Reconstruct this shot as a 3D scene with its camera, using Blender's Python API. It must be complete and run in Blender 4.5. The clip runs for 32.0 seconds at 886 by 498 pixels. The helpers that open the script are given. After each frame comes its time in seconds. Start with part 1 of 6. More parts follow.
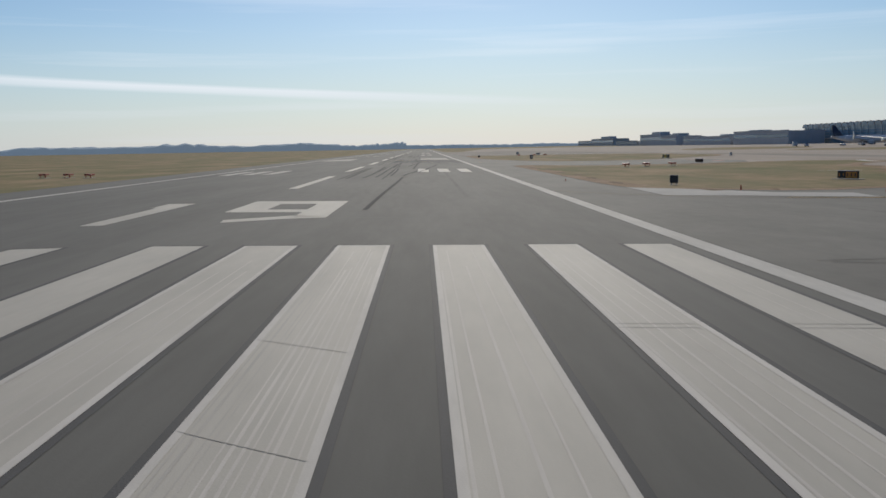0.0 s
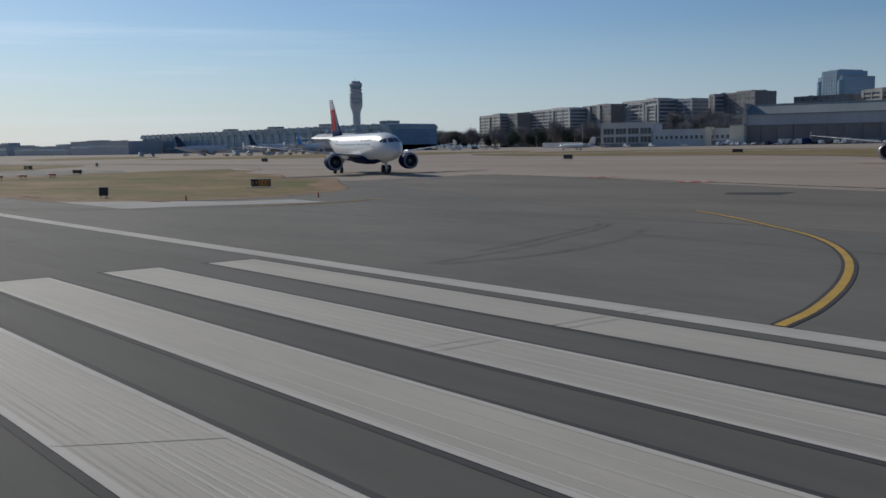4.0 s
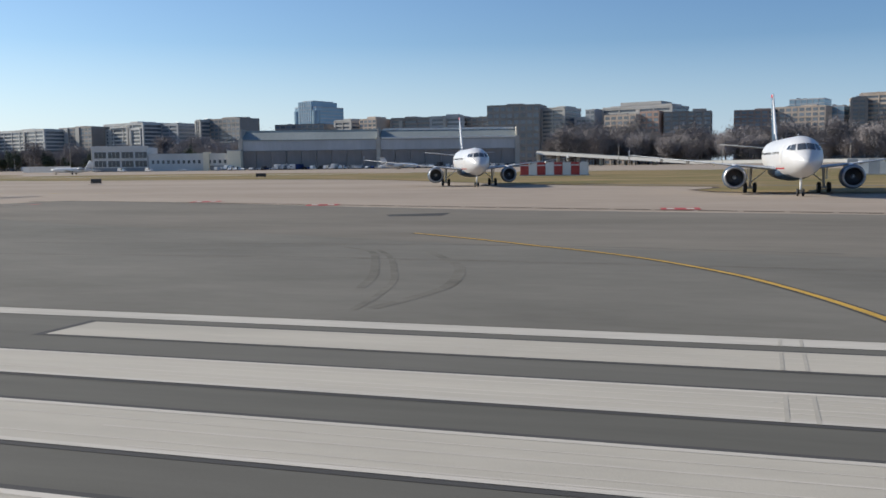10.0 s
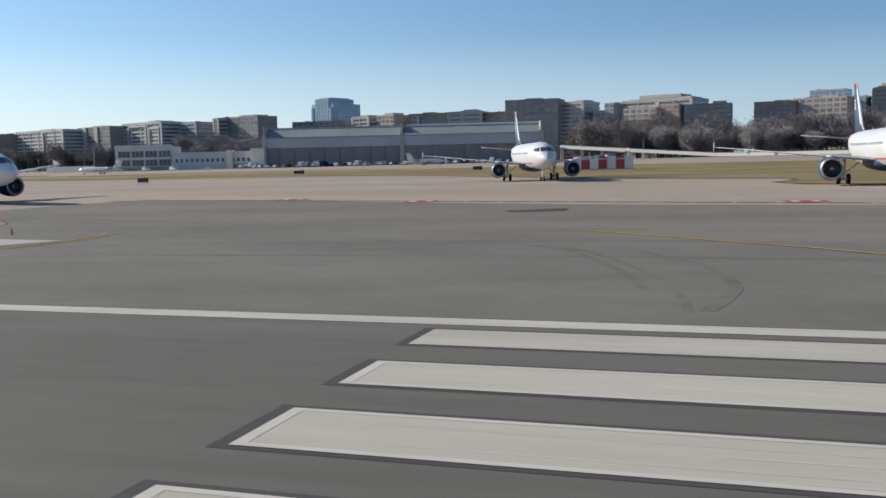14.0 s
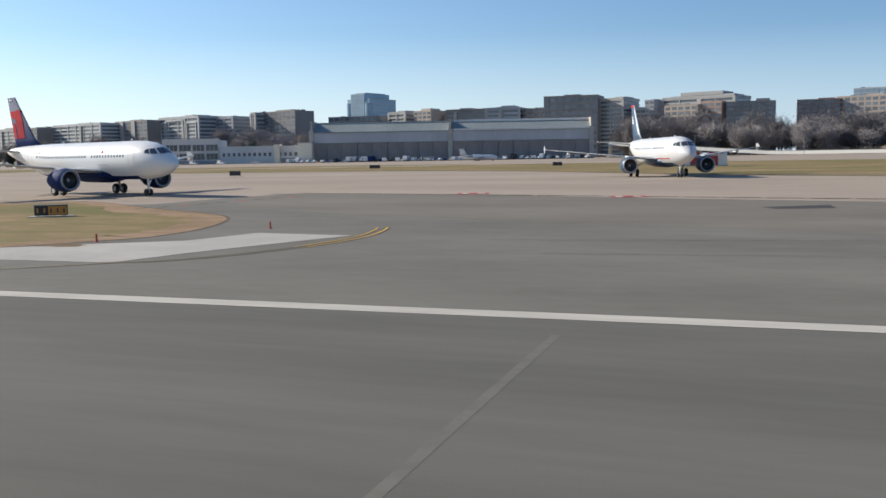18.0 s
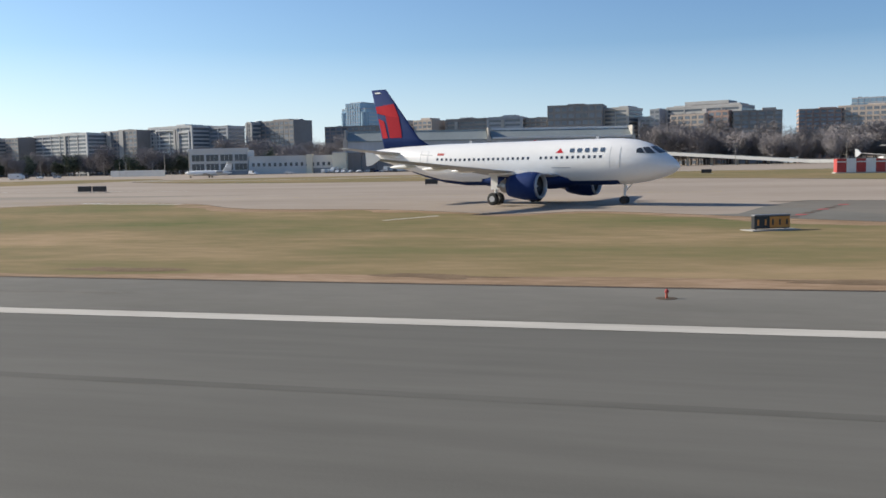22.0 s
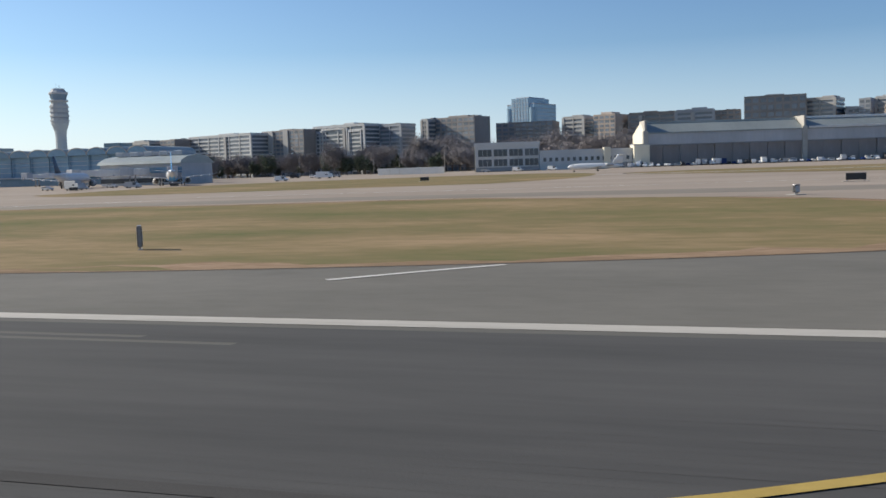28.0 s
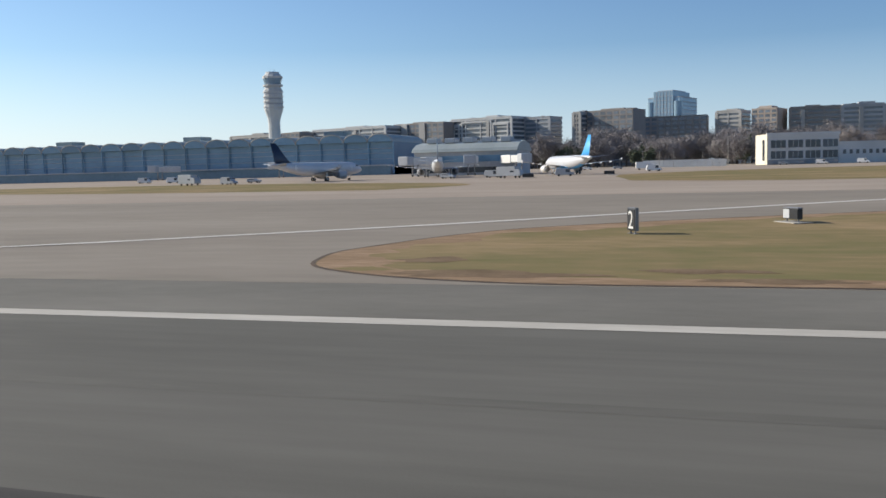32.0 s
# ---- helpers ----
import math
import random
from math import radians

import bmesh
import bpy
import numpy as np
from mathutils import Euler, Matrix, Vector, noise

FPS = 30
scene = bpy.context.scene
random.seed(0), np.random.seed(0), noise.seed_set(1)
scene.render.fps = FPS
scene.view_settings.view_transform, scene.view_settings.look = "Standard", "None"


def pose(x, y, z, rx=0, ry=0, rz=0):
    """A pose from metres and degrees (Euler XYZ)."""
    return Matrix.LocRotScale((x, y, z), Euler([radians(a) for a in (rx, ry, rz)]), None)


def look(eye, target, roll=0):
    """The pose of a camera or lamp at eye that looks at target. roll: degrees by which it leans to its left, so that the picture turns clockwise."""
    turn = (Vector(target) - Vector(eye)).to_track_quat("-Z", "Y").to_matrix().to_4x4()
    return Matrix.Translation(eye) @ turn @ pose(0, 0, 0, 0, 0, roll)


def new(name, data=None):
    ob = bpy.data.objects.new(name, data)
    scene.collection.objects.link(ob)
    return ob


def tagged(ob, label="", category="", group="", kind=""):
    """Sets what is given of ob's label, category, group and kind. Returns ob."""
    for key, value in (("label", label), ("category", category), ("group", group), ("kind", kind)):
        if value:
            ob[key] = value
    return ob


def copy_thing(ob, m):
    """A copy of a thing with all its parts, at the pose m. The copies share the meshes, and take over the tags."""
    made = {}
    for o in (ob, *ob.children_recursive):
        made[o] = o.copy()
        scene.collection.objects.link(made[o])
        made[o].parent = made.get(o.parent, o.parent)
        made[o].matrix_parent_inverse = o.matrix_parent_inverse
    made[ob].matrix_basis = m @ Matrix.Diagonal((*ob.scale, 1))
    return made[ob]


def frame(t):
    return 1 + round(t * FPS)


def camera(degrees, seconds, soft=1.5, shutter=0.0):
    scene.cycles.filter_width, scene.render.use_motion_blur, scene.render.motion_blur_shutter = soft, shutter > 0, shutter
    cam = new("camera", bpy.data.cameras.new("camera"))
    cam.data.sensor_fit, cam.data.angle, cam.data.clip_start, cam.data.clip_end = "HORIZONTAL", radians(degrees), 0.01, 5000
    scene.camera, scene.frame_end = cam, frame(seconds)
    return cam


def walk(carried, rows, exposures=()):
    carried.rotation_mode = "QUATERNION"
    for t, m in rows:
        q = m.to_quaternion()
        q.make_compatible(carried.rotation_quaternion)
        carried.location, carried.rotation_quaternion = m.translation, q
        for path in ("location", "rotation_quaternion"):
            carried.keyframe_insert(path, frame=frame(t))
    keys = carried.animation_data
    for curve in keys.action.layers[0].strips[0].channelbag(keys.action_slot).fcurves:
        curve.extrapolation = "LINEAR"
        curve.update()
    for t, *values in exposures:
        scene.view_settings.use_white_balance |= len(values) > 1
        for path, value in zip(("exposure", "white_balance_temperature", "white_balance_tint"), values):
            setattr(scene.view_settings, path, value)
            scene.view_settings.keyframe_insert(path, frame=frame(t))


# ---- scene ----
cam = camera(52.0, 32.0, soft=1.6)
SKY, SUN = 0.11, 4.8
EXPOSURES = [(0.0, -0.55, 6300, 10), (1.0, -0.62, 6250, 10), (3.0, -0.85, 6050, 10), (6.0, 0.04, 6300, 10), (10.0, 0.2, 6400, 10), (14.0, 0.24, 6450, 10), (18.0, 0.42, 6550, 10), (22.0, 0.40, 6550, 10), (24.0, 0.30, 6500, 10), (32.0, 0.28, 6500, 10)]
PATH = [
    (0, (-34.26, -11.95, 3.54), (65.10, -13.94, -7.55), -0.90),
    (0.5, (-33.89, -10.89, 3.55), (64.82, -22.46, -7.45), -1.05),
    (1, (-33.45, -9.89, 3.58), (63.73, -30.54, -7.82), -0.93),
    (1.5, (-32.93, -8.94, 3.59), (61.99, -38.26, -7.84), -0.93),
    (2, (-32.33, -8.06, 3.58), (59.52, -45.97, -7.63), -0.85),
    (2.5, (-31.63, -7.26, 3.62), (56.57, -53.02, -7.65), -0.84),
    (3, (-30.80, -6.46, 3.67), (52.80, -60.21, -7.37), -1.22),
    (3.5, (-29.90, -5.69, 3.66), (49.29, -65.76, -7.35), -1.13),
    (5.5, (-24.62, -3.83, 3.50), (34.22, -83.93, -7.55), -0.49),
    (6, (-23.52, -3.53, 3.50), (29.34, -87.75, -7.14), -0.43),
    (6.5, (-22.52, -3.29, 3.50), (24.77, -90.81, -6.73), -0.51),
    (7, (-21.16, -3.03, 3.50), (22.67, -92.31, -6.94), -0.38),
    (7.5, (-19.88, -2.87, 3.50), (20.36, -93.84, -6.78), -0.46),
    (8, (-18.58, -2.72, 3.49), (16.41, -95.89, -6.25), -0.62),
    (8.5, (-17.35, -2.61, 3.50), (14.09, -97.07, -5.92), -0.70),
    (9, (-16.31, -2.52, 3.52), (12.55, -97.86, -5.24), -0.82),
    (9.5, (-15.29, -2.42, 3.50), (12.46, -98.11, -5.10), -0.97),
    (10, (-14.58, -2.42, 3.51), (13.77, -97.88, -5.63), -0.65),
    (10.5, (-13.58, -2.27, 3.54), (14.84, -97.70, -5.66), -0.83),
    (11, (-12.62, -2.23, 3.57), (16.08, -97.56, -5.78), -0.96),
    (11.5, (-11.66, -2.08, 3.55), (16.65, -97.54, -5.78), -1.12),
    (12, (-10.66, -2.04, 3.55), (17.97, -97.39, -5.87), -1.24),
    (12.5, (-9.62, -2.04, 3.54), (19.18, -97.32, -5.98), -1.17),
    (13, (-8.52, -2.01, 3.54), (20.74, -97.14, -6.16), -1.31),
    (13.5, (-7.40, -1.96, 3.55), (21.70, -97.17, -5.85), -1.15),
    (14, (-6.29, -1.86, 3.56), (23.23, -96.92, -6.03), -1.30),
    (14.5, (-5.11, -1.68, 3.58), (24.90, -96.59, -6.03), -1.43),
    (16.5, (0.62, -1.48, 3.46), (30.51, -96.44, -5.97), -1.00),
    (17, (3.29, -1.48, 3.48), (33.26, -96.42, -5.98), -0.84),
    (17.5, (6.50, -1.48, 3.45), (37.85, -95.90, -6.64), -0.76),
    (18, (10.26, -1.50, 3.49), (41.92, -95.84, -6.44), -0.88),
    (18.5, (14.67, -1.51, 3.49), (44.89, -96.29, -6.61), -0.92),
    (19, (19.72, -1.49, 3.43), (48.92, -96.60, -6.64), -0.69),
    (19.5, (25.40, -1.52, 3.49), (54.56, -96.67, -6.31), -0.76),
    (20, (31.64, -1.51, 3.40), (60.29, -96.88, -5.83), -1.19),
    (20.5, (38.58, -1.52, 3.47), (66.81, -97.03, -5.52), -1.00),
    (21, (46.14, -1.47, 3.39), (73.72, -97.18, -5.47), -1.15),
    (21.5, (54.32, -1.50, 3.46), (81.19, -97.43, -5.21), -0.78),
    (22, (63.08, -1.50, 3.45), (89.69, -97.49, -5.37), -1.05),
    (22.5, (72.39, -1.50, 3.46), (99.30, -97.43, -5.08), -1.47),
    (23, (82.34, -1.49, 3.40), (109.81, -97.23, -5.51), -1.45),
    (23.5, (92.87, -1.50, 3.48), (120.59, -97.20, -5.11), -1.56),
    (24, (104.64, -1.49, 3.45), (133.17, -96.95, -5.15), -1.83),
    (24.3, (110.90, -1.48, 3.45), (138.72, -97.18, -4.84), -1.27),
    (24.5, (115.68, -1.49, 3.50), (144.38, -96.92, -4.83), -1.10),
    (24.9, (125.35, -1.50, 3.45), (154.32, -96.82, -5.17), -1.25),
    (25, (127.95, -1.51, 3.45), (157.37, -96.70, -5.14), -1.35),
    (25.5, (140.82, -1.50, 3.45), (169.92, -96.78, -5.23), -1.52),
    (27.5, (198.33, -1.50, 3.49), (227.74, -96.70, -5.05), -1.95),
    (28, (214.22, -1.50, 3.49), (244.27, -96.49, -5.10), -1.81),
    (28.5, (230.72, -1.50, 3.50), (260.73, -96.47, -5.41), -1.84),
    (29, (247.57, -1.58, 3.45), (276.69, -96.85, -5.15), -1.73),
    (29.5, (265.44, -1.50, 3.47), (295.57, -96.49, -4.90), -1.80),
    (30, (283.64, -1.50, 3.48), (314.91, -96.11, -4.89), -2.07),
    (30.2, (291.15, -1.48, 3.49), (321.35, -96.45, -4.79), -1.90),
    (30.5, (302.32, -1.50, 3.48), (332.54, -96.44, -5.10), -1.90),
    (31, (321.45, -1.50, 3.46), (350.56, -96.81, -4.80), -1.72),
    (31.5, (340.90, -1.50, 3.47), (371.01, -96.49, -4.92), -1.52),
    (32, (360.35, -1.49, 3.46), (390.21, -96.54, -5.19), -1.44),
]


def sight(t, eye, target, roll):
    return t, look(eye, target, roll)


walk(cam, [sight(*row) for row in PATH], exposures=EXPOSURES)

# ---- world and sun ----
SUN_AZ, SUN_EL = 4.0, 27.0   # degrees west of the runway's line, degrees up
world = bpy.data.worlds.new("world")
scene.world = world
world.use_nodes = True
wn, wl = world.node_tree.nodes, world.node_tree.links
wn.clear()
sky = wn.new("ShaderNodeTexSky")
sky.sky_type = "NISHITA"
sky.sun_disc = False
sky.sun_elevation, sky.sun_rotation = radians(SUN_EL), radians(90 + SUN_AZ)
sky.altitude, sky.air_density, sky.dust_density, sky.ozone_density = 0, 1.0, 0.2, 4.0
# thin cirrus streaks low over the horizon
coord = wn.new("ShaderNodeTexCoord")
stretch = wn.new("ShaderNodeMapping")
stretch.inputs["Scale"].default_value = (1.2, 1.2, 34)
wl.new(coord.outputs["Generated"], stretch.inputs["Vector"])
wisps = wn.new("ShaderNodeTexNoise")
wisps.inputs["Scale"].default_value, wisps.inputs["Detail"].default_value = 1.6, 5
wl.new(stretch.outputs["Vector"], wisps.inputs["Vector"])
thin = wn.new("ShaderNodeMapRange")
thin.inputs["From Min"].default_value, thin.inputs["From Max"].default_value = 0.52, 0.66
thin.inputs["To Max"].default_value = 0.22
wl.new(wisps.outputs["Fac"], thin.inputs["Value"])
low, near = wn.new("ShaderNodeSeparateXYZ"), wn.new("ShaderNodeMapRange")
wl.new(coord.outputs["Generated"], low.inputs["Vector"])
near.inputs["From Min"].default_value, near.inputs["From Max"].default_value = 0.24, 0.10
wl.new(low.outputs["Z"], near.inputs["Value"])
few = wn.new("ShaderNodeMath")
few.operation = "MULTIPLY"
wl.new(thin.outputs["Result"], few.inputs[0])
wl.new(near.outputs["Result"], few.inputs[1])
cloudy = wn.new("ShaderNodeMixRGB")
cloudy.inputs["Color2"].default_value = (14.0, 14.0, 14.2, 1)
south = wn.new("ShaderNodeMapRange")
south.inputs["From Min"].default_value, south.inputs["From Max"].default_value = 0.72, 0.95
wl.new(low.outputs["X"], south.inputs["Value"])
fewer = wn.new("ShaderNodeMath")
fewer.operation = "MULTIPLY"
wl.new(few.outputs["Value"], fewer.inputs[0])
wl.new(south.outputs["Result"], fewer.inputs[1])
# one long bright streak, three degrees up
tilt = wn.new("ShaderNodeVectorMath")
tilt.operation = "DOT_PRODUCT"
tilt.inputs[1].default_value = (0.0, -0.045, 1.0)
wl.new(coord.outputs["Generated"], tilt.inputs[0])
wave = wn.new("ShaderNodeMath")
wave.operation = "MULTIPLY_ADD"
wave.inputs[1].default_value = 0.006
wl.new(wisps.outputs["Fac"], wave.inputs[0])
wl.new(tilt.outputs["Value"], wave.inputs[2])
streak = wn.new("ShaderNodeValToRGB")
for at, tone in ((0.0515, 0.0), (0.0545, 0.55), (0.0590, 0.75), (0.0605, 0.0)):
    step_at = streak.color_ramp.elements.new(at)
    step_at.color = (tone, tone, tone, 1)
streak.color_ramp.elements[-1].color = (0, 0, 0, 1)
wl.new(wave.outputs["Value"], streak.inputs["Fac"])
reach = wn.new("ShaderNodeMapRange")
reach.inputs["From Min"].default_value, reach.inputs["From Max"].default_value = -0.22, 0.12
wl.new(low.outputs["Y"], reach.inputs["Value"])
ahead = wn.new("ShaderNodeMath")
ahead.operation = "MULTIPLY"
wl.new(reach.outputs["Result"], ahead.inputs[0])
wl.new(south.outputs["Result"], ahead.inputs[1])
drawn = wn.new("ShaderNodeMath")
drawn.operation = "MULTIPLY"
wl.new(streak.outputs["Color"], drawn.inputs[0])
wl.new(ahead.outputs["Value"], drawn.inputs[1])
both = wn.new("ShaderNodeMath")
both.operation = "MAXIMUM"
wl.new(fewer.outputs["Value"], both.inputs[0])
wl.new(drawn.outputs["Value"], both.inputs[1])
wl.new(both.outputs["Value"], cloudy.inputs["Fac"])
wl.new(sky.outputs["Color"], cloudy.inputs["Color1"])
# pale haze along the whole horizon
hazy, veil = wn.new("ShaderNodeMixRGB"), wn.new("ShaderNodeMapRange")
veil.inputs["From Min"].default_value, veil.inputs["From Max"].default_value = 0.13, -0.01
veil.inputs["To Max"].default_value = 0.75
wl.new(low.outputs["Z"], veil.inputs["Value"])
wl.new(veil.outputs["Result"], hazy.inputs["Fac"])
# the air is brighter towards the sun and deeper blue away from it
toward = wn.new("ShaderNodeMapRange")
toward.inputs["From Min"].default_value, toward.inputs["From Max"].default_value = -0.45, 0.95
wl.new(low.outputs["X"], toward.inputs["Value"])
haze_tone, air_tone = wn.new("ShaderNodeMixRGB"), wn.new("ShaderNodeMixRGB")
haze_tone.inputs["Color1"].default_value, haze_tone.inputs["Color2"].default_value = (3.4, 4.72, 6.45, 1), (6.9, 7.6, 8.4, 1)
air_tone.inputs["Color1"].default_value, air_tone.inputs["Color2"].default_value = (0.59, 0.69, 0.82, 1), (1.0, 1.0, 1.0, 1)
for tone in (haze_tone, air_tone):
    wl.new(toward.outputs["Result"], tone.inputs["Fac"])
wl.new(haze_tone.outputs["Color"], hazy.inputs["Color2"])
deep = wn.new("ShaderNodeMixRGB")
deep.blend_type = "MULTIPLY"
deep.inputs["Fac"].default_value = 1.0
wl.new(cloudy.outputs["Color"], deep.inputs["Color1"])
wl.new(air_tone.outputs["Color"], deep.inputs["Color2"])
wl.new(deep.outputs["Color"], hazy.inputs["Color1"])
back = wn.new("ShaderNodeBackground")
back.inputs["Strength"].default_value = SKY
wl.new(hazy.outputs["Color"], back.inputs["Color"])
wout = wn.new("ShaderNodeOutputWorld")
wl.new(back.outputs["Background"], wout.inputs["Surface"])

sun = new("sun", bpy.data.lights.new("sun", "SUN"))
sun.data.energy, sun.data.angle, sun.data.color = SUN, radians(0.53), (1.0, 0.92, 0.79)
_a, _e = radians(SUN_AZ), radians(SUN_EL)
sun.matrix_world = look((math.cos(_a) * math.cos(_e) * 50, -math.sin(_a) * math.cos(_e) * 50, math.sin(_e) * 50), (0, 0, 0))


# ---- materials ----
def mat(name, dark, light, rough=0.8, metal=0.0, coarse=0.15, fine=3.0, stretch=(1, 1, 1), relief=0.15, grain=25.0, vary=0.0, spec=0.5, amount=0.5, third=None):
    """Two tones mixed by coarse and fine noise, a bump, and a tone of its own per object."""
    m = bpy.data.materials.new(name)
    m.use_nodes = True
    n, l = m.node_tree.nodes, m.node_tree.links
    b = n["Principled BSDF"]
    tc, mp = n.new("ShaderNodeTexCoord"), n.new("ShaderNodeMapping")
    mp.inputs["Scale"].default_value = stretch
    l.new(tc.outputs["Object"], mp.inputs["Vector"])
    tones = []
    for scale, detail in ((coarse, 6), (fine, 8)):
        x = n.new("ShaderNodeTexNoise")
        x.inputs["Scale"].default_value, x.inputs["Detail"].default_value, x.inputs["Roughness"].default_value = scale, detail, 0.6
        l.new(mp.outputs["Vector"], x.inputs["Vector"])
        tones.append(x)
    add = n.new("ShaderNodeMath")
    add.operation = "MULTIPLY_ADD"
    l.new(tones[1].outputs["Fac"], add.inputs[0])
    add.inputs[1].default_value = amount
    l.new(tones[0].outputs["Fac"], add.inputs[2])
    rg = n.new("ShaderNodeMapRange")
    mid = 0.5 + 0.5 * amount
    rg.inputs["From Min"].default_value, rg.inputs["From Max"].default_value = mid - 0.28, mid + 0.28
    l.new(add.outputs["Value"], rg.inputs["Value"])
    mx = n.new("ShaderNodeValToRGB")
    mx.color_ramp.elements[0].color, mx.color_ramp.elements[1].color = (*dark, 1), (*light, 1)
    if third:
        e = mx.color_ramp.elements.new(0.5)
        e.color = (*third, 1)
    l.new(rg.outputs["Result"], mx.inputs["Fac"])
    colour = mx.outputs["Color"]
    if vary:
        oi, hv, vr = n.new("ShaderNodeObjectInfo"), n.new("ShaderNodeHueSaturation"), n.new("ShaderNodeMapRange")
        vr.inputs["To Min"].default_value, vr.inputs["To Max"].default_value = 1 - vary, 1 + vary
        l.new(oi.outputs["Random"], vr.inputs["Value"])
        l.new(vr.outputs["Result"], hv.inputs["Value"])
        l.new(colour, hv.inputs["Color"])
        colour = hv.outputs["Color"]
    l.new(colour, b.inputs["Base Color"])
    b.inputs["Roughness"].default_value, b.inputs["Metallic"].default_value = rough, metal
    b.inputs["Specular IOR Level"].default_value = spec
    if relief:
        g, bp = n.new("ShaderNodeTexNoise"), n.new("ShaderNodeBump")
        g.inputs["Scale"].default_value, g.inputs["Detail"].default_value = grain, 4
        l.new(tc.outputs["Object"], g.inputs["Vector"])
        bp.inputs["Strength"].default_value, bp.inputs["Distance"].default_value = relief, 0.02
        l.new(g.outputs["Fac"], bp.inputs["Height"])
        l.new(bp.outputs["Normal"], b.inputs["Normal"])
    return m


